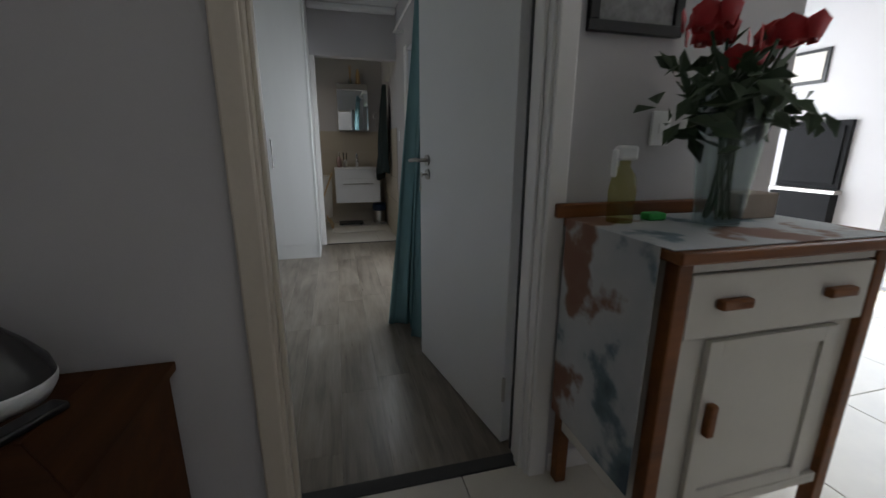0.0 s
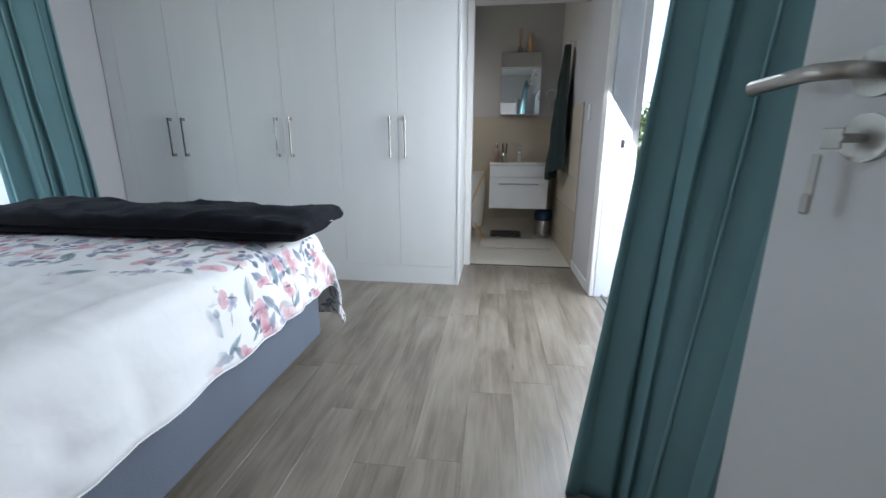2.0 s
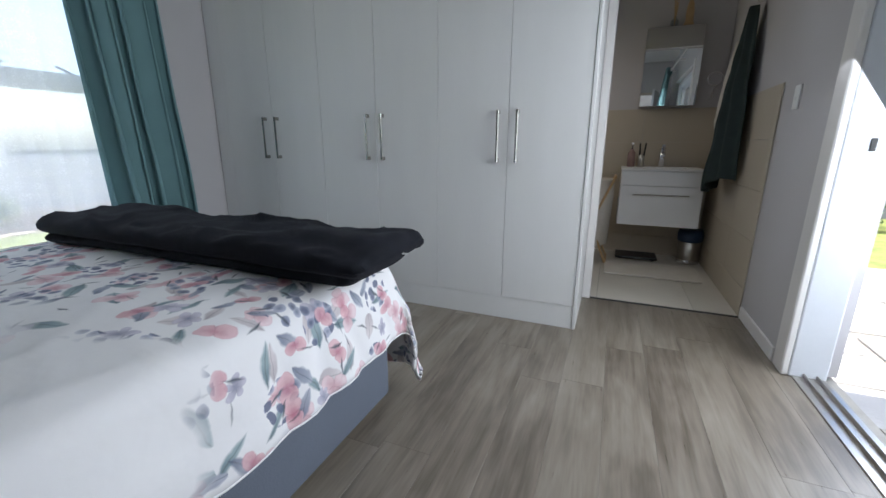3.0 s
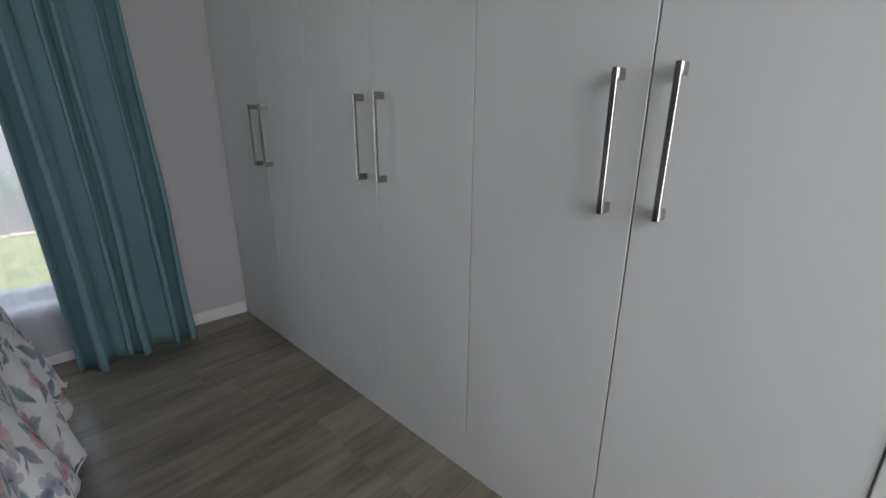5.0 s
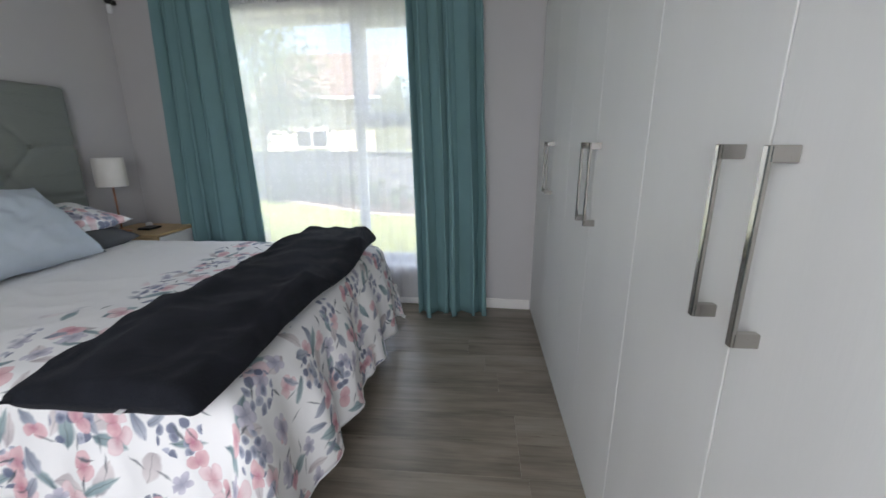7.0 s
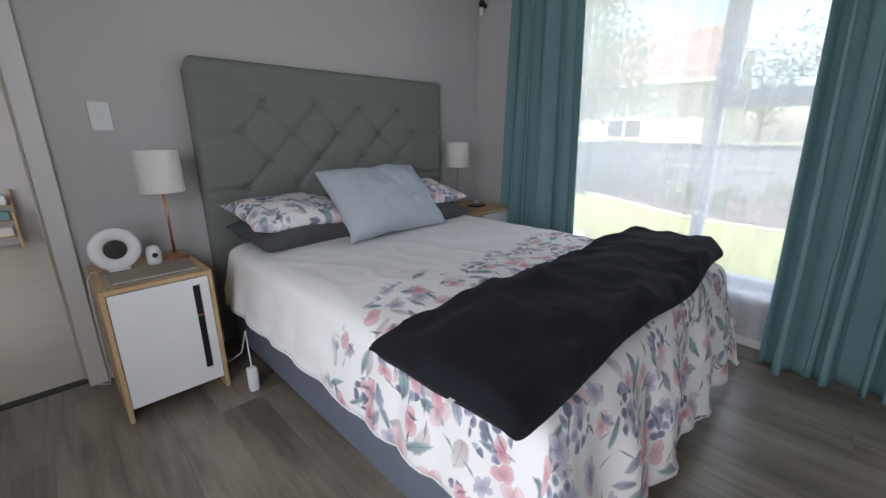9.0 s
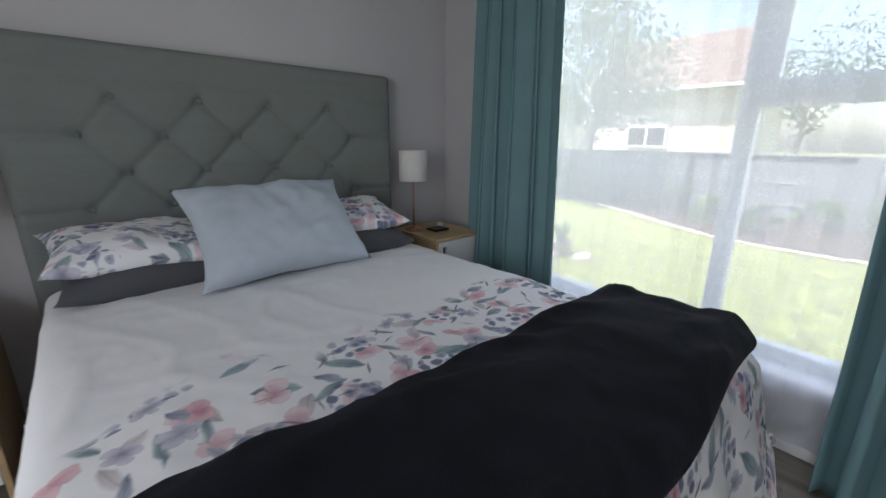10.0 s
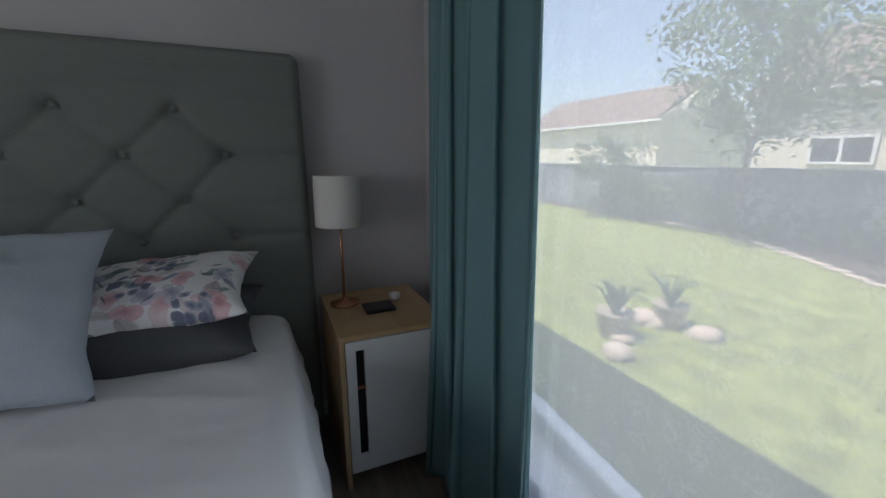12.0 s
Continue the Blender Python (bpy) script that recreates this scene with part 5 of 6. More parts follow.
def leaves(rnd, centre, radius, count, size, squash=(1, 1, 1)):
    """A cloud of small bent leaves gathered in clumps with gaps."""
    bm = bmesh.new()
    clumps = []
    for _ in range(max(8, count // 70)):
        d = Vector((rnd.gauss(0, 1), rnd.gauss(0, 1), rnd.gauss(0, 1))).normalized()
        clumps.append((Vector(centre) + Vector([d[i] * squash[i] for i in range(3)]) * radius * rnd.uniform(0.35, 1.0), radius * rnd.uniform(0.16, 0.34)))
    for _ in range(count):
        c, cr = rnd.choice(clumps)
        p = c + Vector((rnd.gauss(0, 1), rnd.gauss(0, 1), rnd.gauss(0, 0.8))) * cr * 0.6
        e = Euler((rnd.uniform(-1.1, 1.1), rnd.uniform(-1.1, 1.1), rnd.uniform(0, 6.28))).to_matrix()
        L = size * rnd.uniform(0.6, 1.3)
        v = [bm.verts.new(p + e @ Vector(q)) for q in ((0, 0, 0), (L * 0.5, L * 0.24, 0.12 * L), (L, 0, 0), (L * 0.5, -L * 0.24, 0.12 * L))]
        bm.faces.new(v)
    return bm


def tree(x, y, z, trunk_h, crown_r, label, seed, count=2600, leaf=0.13, up=0.75):
    rnd = random.Random(seed)
    ob = thing("tree", (x, y, z), label, "tree", "garden trees")
    tops = []
    tr = [bm_tube([(x, y, z - 0.02), (x + 0.03, y - 0.02, z + trunk_h * 0.5), (x + 0.01, y + 0.03, z + trunk_h)], 0.065, 9, 0.04)]
    for k in range(6):
        a = k * 1.05 + rnd.uniform(-0.3, 0.3)
        r = crown_r * rnd.uniform(0.4, 0.75)
        st = Vector((x + 0.01, y + 0.03, z + trunk_h * rnd.uniform(0.82, 0.99)))
        en = st + Vector((math.cos(a) * r, math.sin(a) * r, crown_r * rnd.uniform(0.5, 1.2)))
        tr.append(bm_tube([st, st.lerp(en, 0.5) + Vector((0, 0, 0.06)), en], 0.026, 6, 0.008))
    part("trunk", join(*tr), M_BARK, ob, smooth=True)
    tagged(part("crown", leaves(rnd, (x, y, z + trunk_h + crown_r * up), crown_r, count, leaf, (1, 1, 0.95)), M_LEAF, ob), kind="stuff")
    return ob


tree(-9.9, -5.80, -0.24, 1.75, 1.6, "young leafy tree on the lawn edge", 4, 6000, 0.13, 0.78)
tree(-13.6, -2.6, -0.26, 1.9, 1.3, "small dark tree beyond the garden wall", 9, 1700, 0.12)
tree(-14.5, 1.5, -0.26, 2.2, 2.0, "tall leafy tree beyond the garden wall", 10, 2200, 0.22)
tree(-10.0, -8.9, -0.26, 0.5, 1.0, "bushy green shrub against the garden wall", 14, 2000, 0.11, 0.5)
tree(4.2, 6.9, -0.26, 1.0, 0.95, "bright green lemon tree in the garden", 21, 2600, 0.13, 0.8)


def bush(x, y, r, label, seed, count=500, size=0.09):
    rnd = random.Random(seed)
    ob = thing("shrub", (x, y, -0.26), label, "shrub", "border shrubs")
    st = [bm_tube([(x, y, -0.27), (x + rnd.uniform(-r, r) * 0.7, y + rnd.uniform(-r, r) * 0.7, -0.26 + r * rnd.uniform(0.8, 1.3))], 0.012, 5, 0.004) for _ in range(5)]
    part("stems", join(*st), M_BARK, ob)
    tagged(part("foliage", leaves(rnd, (x, y, -0.26 + r * 0.75), r, count, size, (1, 1, 0.7)), M_LEAF, ob), kind="stuff")


for i, (x, y, r) in enumerate(((-10.0, -4.6, 0.40), (-9.6, -3.6, 0.45), (-9.2, -2.9, 0.4), (-8.8, -2.2, 0.35), (-9.3, -0.8, 0.45), (-8.9, 0.6, 0.4), (-9.95, -7.3, 0.78), (-10.1, -6.4, 0.62), (-9.9, -8.2, 0.85), (-10.1, -5.4, 0.45), (-9.9, -1.6, 0.4), (3.6, 6.0, 0.35), (2.9, 6.4, 0.3), (4.6, 6.2, 0.4), (5.5, 5.8, 0.4))):
    bush(x, y, r, "low green border shrub beside the wall", 30 + i, 900 if r > 0.55 else 500)
fence2 = thing("boundary_wall", (4, 7.9, -0.26), "dark grey garden boundary wall", "wall")
part("panel", bm_box((-2, 7.8, -0.27), (18, 8.0, 1.05), 0.01), M_FENCE, fence2)

# flower bed edging


def bed_edge(y):
    """Where the lawn meets the flower bed."""
    q = max(0.0, min(1.0, (-1.6 - y) / 5.2))
    return -7.85 - 2.35 * q * q * (3 - 2 * q)


def soil(u, v):
    y = -12 + 18 * v
    a = bed_edge(y)
    return Vector((a + (-10.62 - a) * u, y, -0.262 + (0.035 + 0.03 * noise.noise(Vector((u * 6, y * 2, 0)))) * min(1, 6 * u)))


solid("flower_bed", thicken(mesh_grid(soil, 12, 90), 0.04), M_SOIL, "dark mulched flower bed along the wall", "flower bed", kind="structure")
border = thing("border_edging", (-7.0, -3, -0.26), "curved stone edging along the flower bed", "edging")
rndE = random.Random(77)
st_me = to_mesh("stone", bm_box((-0.14, -0.05, 0), (0.14, 0.05, 0.05), 0.02, 2), M_STONE)
for i in range(40):
    f = i / 39
    y = -9.0 + 10.5 * f
    x = bed_edge(y) + 0.03 * rndE.uniform(-1, 1)
    piece("stone", st_me, border, (x, y, -0.265), math.pi / 2 + rndE.uniform(-0.25, 0.25))

# potted aloes by the window


def pot(x, y, r, label, seed):
    rnd = random.Random(seed)
    ob = thing("potted_plant", (x, y, -0.26), label, "potted plant", "pots on the lawn")
    part("pot", bm_lathe([(0, 0), (r * 0.7, 0), (r * 0.95, r * 1.3), (r, r * 1.35), (r * 0.9, r * 1.36), (r * 0.86, r * 1.2), (0, r * 1.18)], 24, (x, y, -0.262)), M_STONE, ob, "", True)
    bls = []
    for k in range(18):
        a = k * 2.4
        t = rnd.uniform(0.5, 1.1)
        z0 = -0.26 + r * 1.2
        bls.append(bm_tube([(x, y, z0), (x + math.cos(a) * r * 0.8 * t, y + math.sin(a) * r * 0.8 * t, z0 + r * 1.3), (x + math.cos(a) * r * 1.7 * t, y + math.sin(a) * r * 1.7 * t, z0 + r * rnd.uniform(1.2, 2.2))], 0.022, 5, 0.003))
    part("leaves", join(*bls), M_LEAF, ob)


pot(-4.75, -3.65, 0.16, "spiky aloe in a pale stone pot", 1)
pot(-5.35, -3.60, 0.15, "spiky aloe in a pale stone pot", 2)
rk = random.Random(5)
for i in range(7):
    r = rk.uniform(0.07, 0.16)
    c = (-4.5 - rk.uniform(0, 1.0), -3.4 - rk.uniform(-0.15, 0.4), -0.24)
    bm = bmesh.new()
    bmesh.ops.create_icosphere(bm, subdivisions=2, radius=r)
    for v in bm.verts:
        v.co *= 1 + 0.3 * noise.noise(v.co * 9 + Vector((i, 0, 0)))
        v.co.z *= 0.6
        v.co += Vector(c)
    solid("rock", bm, M_STONE, "pale garden rock beside the pots", "rock", "garden rocks", smooth=True)
# grass tufts near the house
rg = random.Random(8)
gb = bmesh.new()
for _ in range(9000):
    x, y = -3.1 - 3.7 * rg.random() ** 0.8, rg.uniform(-7.5, 1.5)
    a, h = rg.uniform(0, 6.28), rg.uniform(0.02, 0.05)
    dx, dy = math.cos(a) * 0.006, math.sin(a) * 0.006
    b0 = [gb.verts.new((x - dx, y - dy, -0.262)), gb.verts.new((x + dx, y + dy, -0.262)), gb.verts.new((x + dy * 2, y - dx * 2, -0.26 + h))]
    gb.faces.new(b0)
solid("grass", gb, M_LAWN, "short blades of lawn grass", "grass", kind="stuff")
# slate paving in uneven slabs on a mortar bed
part("mortar_bed", bm_box((1.18, -0.55, -0.2595), (5.15, 3.35, -0.232)), M_GROUT, patio)
rp = random.Random(3)
for i in range(7):
    for j in range(9):
        x0 = 1.2 + i * 0.55 + rp.uniform(-0.05, 0.05)
        y0 = -0.5 + j * 0.42 + rp.uniform(-0.05, 0.05)
        bm = bm_box((x0, y0, -0.262), (x0 + 0.54, y0 + 0.405, -0.215 + 0.01 * rp.random()), 0.008)
        for v in bm.verts:
            v.co.x += 0.03 * math.sin(y0 * 9 + v.co.y * 5)
        part("slab", bm, M_PAVE, patio)
# Unseen roof; its overhang past the sliding door is added to stop the sun.
for lo, hi in (((-3.15, -7.6, CEIL + 0.152), (2.35, 2.6, CEIL + 0.35)), ((2.353, -7.6, CEIL + 0.152), (4.9, -0.25, CEIL + 0.35))):
    solid("roof_sun_block", bm_box(lo, hi, 0.02), M_CEIL, "white flat roof slab out of view, widened to block sun", "roof", kind="structure")

# ---- bathroom ----
M_SOAP = mat("pink_soap_plastic", (0.34, 0.22, 0.20), 0.25, var=0.1, scale=20)
van = thing("vanity_unit", (0.51, 1.85, 0.36), "white wall-hung vanity with one drawer", "vanity")
VY, VX0, VX1 = 1.62, 0.195, 0.83
part("body", bm_box((VX0, VY + 0.018, 0.36), (VX1, BATH_Y - 0.001, 0.835), 0.002), M_MELA, van)
part("top_rail", bm_box((VX0 + 0.001, VY, 0.712), (VX1 - 0.001, VY + 0.017, 0.83), 0.001), M_WHITE, van)
dr = part("drawer_front", bm_box((VX0 + 0.001, VY, 0.365), (VX1 - 0.001, VY + 0.017, 0.706), 0.001), M_WHITE, van)
part("handle", join(bm_tube([(0.30, VY - 0.025, 0.635), (0.73, VY - 0.025, 0.635)], 0.006, 8), bm_tube([(0.33, VY, 0.635), (0.33, VY - 0.025, 0.635)], 0.005, 8), bm_tube([(0.70, VY, 0.635), (0.70, VY - 0.025, 0.635)], 0.005, 8)), M_STEEL, dr)
bas = thing("basin", (0.51, 1.85, 0.836), "white ceramic basin top with a shallow bowl", "basin")
part("rim", join(bm_box((VX0 - 0.004, VY - 0.004, 0.8355), (VX1 + 0.004, VY + 0.06, 0.855), 0.004), bm_box((VX0 - 0.004, BATH_Y - 0.13, 0.8355), (VX1 + 0.004, BATH_Y - 0.001, 0.855), 0.004),
                 bm_box((VX0 - 0.004, VY + 0.06, 0.8355), (VX0 + 0.09, BATH_Y - 0.13, 0.855), 0.002), bm_box((VX1 - 0.09, VY + 0.06, 0.8355), (VX1 + 0.004, BATH_Y - 0.13, 0.855), 0.002)), M_WHITE, bas)
part("bowl", bm_box((VX0 + 0.09, VY + 0.06, 0.8358), (VX1 - 0.09, BATH_Y - 0.13, 0.842), 0.001), M_WHITE, bas)
tap = thing("basin_tap", (0.53, 2.03, 0.855), "chrome mixer tap on the basin", "tap")
part("body", join(bm_tube([(0.53, 2.03, 0.855), (0.53, 2.03, 1.03)], 0.024, 14), bm_tube([(0.53, 2.03, 0.985), (0.53, 1.91, 0.965)], 0.014, 10)), M_CHROME, tap, "", True)
part("lever", bm_box((0.516, 1.96, 1.032), (0.544, 2.05, 1.058), 0.004), M_CHROME, tap)
for i, (x, y, h, r, m) in enumerate(((0.27, 2.00, 0.16, 0.033, M_SOAP), (0.355, 2.0, 0.12, 0.028, M_STEEL))):
    b = thing(("soap_bottle", "toothbrush_cup")[i], (x, y, 0.855), ("pink soap bottle with a chrome pump on the basin", "steel cup holding toothbrushes on the basin")[i], ("bottle", "cup")[i])
    part("body", bm_lathe([(0, 0), (r, 0), (r, h * 0.8), (r * 0.5, h * 0.9), (r * 0.5, h), (0, h)], 18, (x, y, 0.8552)), m, b, "", True)
    if i == 0:
        part("pump", join(bm_tube([(x, y, 0.855 + h), (x, y, 0.90 + h)], 0.007, 8), bm_box((x - 0.012, y - 0.035, 0.895 + h), (x + 0.012, y + 0.012, 0.915 + h), 0.004)), M_CHROME, b)
    else:
        for dx in (-0.01, 0.012):
            part("toothbrush", bm_tube([(x + dx, y, 0.86), (x + dx * 2.2, y - 0.01, 0.86 + h + 0.09)], 0.008, 6), M_BLACK, b)
cab = thing("mirror_cabinet", (0.5, 2.05, 1.39), "mirror-fronted bathroom wall cabinet", "mirror cabinet")
part("body", bm_box((0.283, 2.0, 1.39), (0.727, BATH_Y - 0.001, 2.04), 0.002), M_STEEL, cab)
part("mirror_door", bm_box((0.285, 1.978, 1.392), (0.725, 1.998, 2.038), 0.002), M_MIRROR, cab, "clear mirror door")
dif = thing("reed_diffuser", (0.49, 2.05, 2.04), "small glass reed diffuser on the cabinet", "diffuser")
part("bottle", bm_lathe([(0, 0), (0.03, 0), (0.03, 0.06), (0.012, 0.075), (0.012, 0.09), (0, 0.09)], 16, (0.49, 2.06, 2.0405)), M_VASE, dif, "", True)
for k in range(5):
    part("reed", bm_tube([(0.49, 2.06, 2.06), (0.49 + 0.02 * (k - 2) * 0.5, 2.06 + 0.01 * (k % 2), 2.30)], 0.003, 5), M_OAK, dif)
orn = thing("wooden_ornament", (0.60, 2.05, 2.04), "carved pale wooden ornament on the cabinet", "ornament")
part("body", bm_lathe([(0, 0), (0.04, 0), (0.042, 0.02), (0.03, 0.05), (0.032, 0.12), (0.024, 0.18), (0.012, 0.21), (0, 0.215)], 16, (0.60, 2.06, 2.0405)), M_OAK, orn, "", True)
mg = thing("shaving_mirror", (0.86, 2.0, 1.62), "round chrome extending shaving mirror", "mirror")
tor = bmesh.new()
vsr = [[tor.verts.new((0.85 + (0.055 + 0.005 * math.cos(b)) * math.cos(a), 1.99 + 0.005 * math.sin(b), 1.60 + (0.055 + 0.005 * math.cos(b)) * math.sin(a))) for b in [k * 2 * math.pi / 8 for k in range(8)]] for a in [i * 2 * math.pi / 32 for i in range(32)]]
for i in range(32):
    for k in range(8):
        tor.faces.new((vsr[i][k], vsr[(i + 1) % 32][k], vsr[(i + 1) % 32][(k + 1) % 8], vsr[i][(k + 1) % 8]))
part("rim", tor, M_CHROME, mg, "", True)
part("arm", bm_tube([(0.85, 1.99, 1.545), (0.85, 2.03, 1.45), (0.85, BATH_Y - 0.002, 1.45)], 0.007, 8), M_CHROME, mg)


# towels on the side wall
def towel(name, y0, y1, z0, z1, out, material, label, seed):
    ob = thing(name, (E_X - 0.05, (y0 + y1) / 2, z0), label, "towel")

    def fn(u, v):
        w = 0.12 + 0.88 * min(1, v * 1.6) ** 0.7
        yc = (y0 + y1) / 2
        y = yc + (u - 0.5) * (y1 - y0) * w
        f = math.sin(u * 14 + seed + 1.5 * v) * 0.038 * w + 0.012 * noise.noise(Vector((u * 5, v * 6, seed)))
        x = E_X - 0.035 - out * math.sin(math.pi * u) * (0.4 + 0.6 * v) - abs(f)
        return Vector((x, y, z1 + (z0 - z1) * v + 0.10 * math.sin(u * 5 + seed) * (v > 0.85) * (v - 0.85) * 4))
    part("cloth", thicken(mesh_grid(fn, 30, 30), 0.008), material, ob, smooth=True)
    part("hook", bm_tube([(E_X, (y0 + y1) / 2, z1 + 0.03), (E_X - 0.04, (y0 + y1) / 2, z1 + 0.02), (E_X - 0.045, (y0 + y1) / 2, z1 + 0.045)], 0.006, 8), M_CHROME, ob)


towel("towel", 1.05, 1.52, 0.76, 1.95, 0.13, M_TOWEL, "dark green bath towel hanging from a wall hook", 1.0)
towel("towel", 1.45, 1.80, 1.15, 1.80, 0.04, M_CANVAS, "beige towel hanging behind the green one", 4.0)
lb = thing("laundry_basket", (0.05, 1.62, 0), "cream canvas laundry basket on a wooden frame", "laundry basket")
part("bag", thicken(bm_lathe([(0.11, 0.14), (0.15, 0.16), (0.17, 0.60), (0.165, 0.74), (0.175, 0.75)], 24, (-0.02, 1.70, 0)), 0.006), M_CANVAS, lb, "", True)
for sy in (1.55, 1.85):
    part("leg", bm_tube([(-0.17, sy, 0.0), (0.15, sy, 0.78)], 0.011, 8), M_OAK, lb)
    part("leg", bm_tube([(0.13, sy + 0.024, 0.0), (-0.19, sy + 0.024, 0.78)], 0.011, 8), M_OAK, lb)
part("rail", bm_tube([(0.15, 1.55, 0.78), (0.15, 1.85, 0.78)], 0.011, 8), M_OAK, lb)
part("rail", bm_tube([(0.13, 1.55, 0.012), (0.13, 1.874, 0.012)], 0.011, 8), M_OAK, lb)
sc = thing("bathroom_scale", (0.4, 1.9, 0), "flat black glass bathroom scale", "scale")
part("plate", bm_box((0.22, 1.78, 0.012), (0.58, 2.04, 0.03), 0.006, 2), M_BLACK, sc)
for x in (0.26, 0.54):
    for y in (1.82, 2.0):
        part("foot", bm_lathe([(0, 0), (0.016, 0), (0.016, 0.012), (0, 0.012)], 10, (x, y, 0)), M_BLACK, sc)
bn = thing("pedal_bin", (0.83, 1.86, 0), "small pedal bin with a dark blue liner", "bin")
part("body", bm_lathe([(0, 0), (0.085, 0), (0.09, 0.02), (0.093, 0.20), (0.088, 0.205), (0, 0.205)], 24, (0.83, 1.88, 0)), M_STEEL, bn, "brushed steel body", True)
part("liner", bm_lathe([(0, 0.206), (0.096, 0.206), (0.101, 0.215), (0.104, 0.27), (0.092, 0.315), (0.06, 0.305), (0, 0.29)], 24, (0.83, 1.88, 0)), M_BLUE, bn, "dark blue bag folded over the rim", True)
part("base", bm_lathe([(0.088, 0.0), (0.094, 0.004), (0.095, 0.035), (0.091, 0.04)], 24, (0.83, 1.88, 0)), M_CHROME, bn, "chrome foot ring", True)
part("pedal", bm_box((0.80, 1.765, 0.012), (0.86, 1.80, 0.022), 0.003), M_CHROME, bn)
bmat = thing("bath_mat", (0.5, 1.45, 0), "beige rounded bath mat on the tiles", "bath mat")
part("mat_body", bm_box((0.13, 1.22, 0.004), (0.85, 1.62, 0.018), 0.008, 2), M_CANVAS, bmat)

# ---- hall ----
cbn = thing("cream_cabinet", (1.22, -3.5, 0), "cream painted wooden cabinet with brown legs and trim", "cabinet")
CX0, CX1, CY0, CY1, CT = 0.905, 1.555, -3.715, -3.295, 0.95
for x in (CX0, CX1 - 0.04):
    for y in (CY0, CY1 - 0.04):
        part("leg", bm_box((x, y, 0), (x + 0.04, y + 0.04, CT - 0.03), 0.004, 2), M_TEAK, cbn)
part("top", bm_box((CX0 - 0.02, CY0 - 0.025, CT - 0.028), (CX1 + 0.02, CY1 + 0.012, CT), 0.006, 2), M_TEAK, cbn)
part("backstop", bm_box((CX0 - 0.055, CY1 - 0.012, CT + 0.001), (CX1 + 0.02, CY1 + 0.010, CT + 0.045), 0.006, 2), M_TEAK, cbn)
part("body", bm_box((CX0 + 0.005, CY0 + 0.022, 0.22), (CX1 - 0.005, CY1 - 0.006, CT - 0.03)), M_CABPAINT, cbn)
part("apron", bm_box((CX0 + 0.041, CY0 + 0.008, CT - 0.055), (CX1 - 0.041, CY0 + 0.021, CT - 0.031), 0.001), M_CABPAINT, cbn)
d1 = part("drawer_front", bm_box((CX0 + 0.044, CY0 + 0.002, CT - 0.215), (CX1 - 0.044, CY0 + 0.021, CT - 0.06), 0.002), M_CABPAINT, cbn)
for x in (CX0 + 0.16, CX1 - 0.16):
    part("handle", bm_box((x - 0.045, CY0 - 0.022, CT - 0.142), (x + 0.045, CY0 + 0.002, CT - 0.117), 0.006, 2), M_TEAK, d1)
d2 = part("door", bm_box((CX0 + 0.171, CY0 + 0.012, 0.291), (CX1 - 0.151, CY0 + 0.0215, CT - 0.271)), M_CABPAINT, cbn)
for lo, hi in (((CX0 + 0.13, 0.25), (CX0 + 0.17, CT - 0.23)), ((CX1 - 0.15, 0.25), (CX1 - 0.11, CT - 0.23)), ((CX0 + 0.17, 0.25), (CX1 - 0.15, 0.29)), ((CX0 + 0.17, CT - 0.27), (CX1 - 0.15, CT - 0.23))):
    part("frame_member", bm_box((lo[0], CY0 + 0.004, lo[1]), (hi[0], CY0 + 0.021, hi[1]), 0.001), M_CABPAINT, d2)
part("handle", bm_box((CX0 + 0.143, CY0 - 0.018, 0.47), (CX0 + 0.167, CY0 + 0.004, 0.56), 0.006, 2), M_TEAK, d2)
part("bottom_rail", bm_box((CX0 + 0.041, CY0 + 0.006, 0.215), (CX1 - 0.041, CY0 + 0.021, 0.245), 0.001), M_CABPAINT, cbn)
# runner with a painted landscape pattern, over the top and down the side
M_RUNART = mat("painted_runner_cloth", (0.30, 0.30, 0.30), 0.85, var=0.2, scale=5, bump=0.3, bscale=200)
nt = M_RUNART.node_tree
for n in nt.nodes:
    if n.bl_idname == "ShaderNodeValToRGB":
        el = n.color_ramp.elements
        el[0].position, el[0].color = 0.46, (0.06, 0.09, 0.11, 1)
        el[1].position, el[1].color = 0.82, (0.21, 0.10, 0.065, 1)
        for q, c in ((0.54, (0.15, 0.20, 0.22)), (0.58, (0.40, 0.41, 0.42)), (0.72, (0.46, 0.46, 0.46)), (0.77, (0.22, 0.12, 0.08))):
            e = el.new(q)
            e.color = (*c, 1)
    if n.bl_idname == "ShaderNodeTexNoise":
        n.inputs["Scale"].default_value = min(n.inputs["Scale"].default_value, 3.2)
        n.inputs["Detail"].default_value = 8
rn = thing("cabinet_runner", (1.2, -3.5, 0.95), "grey, white and rust patterned cloth over the cabinet", "table runner")
part("top_cloth", bm_box((CX0 - 0.024, CY0 - 0.005, CT + 0.001), (CX1 + 0.01, CY1 - 0.02, CT + 0.004), 0.001), M_RUNART, rn)
part("side_drop", bm_box((CX0 - 0.029, CY0 + 0.03, 0.30), (CX0 - 0.0245, CY1 - 0.02, CT + 0.004), 0.001), M_RUNART, rn)
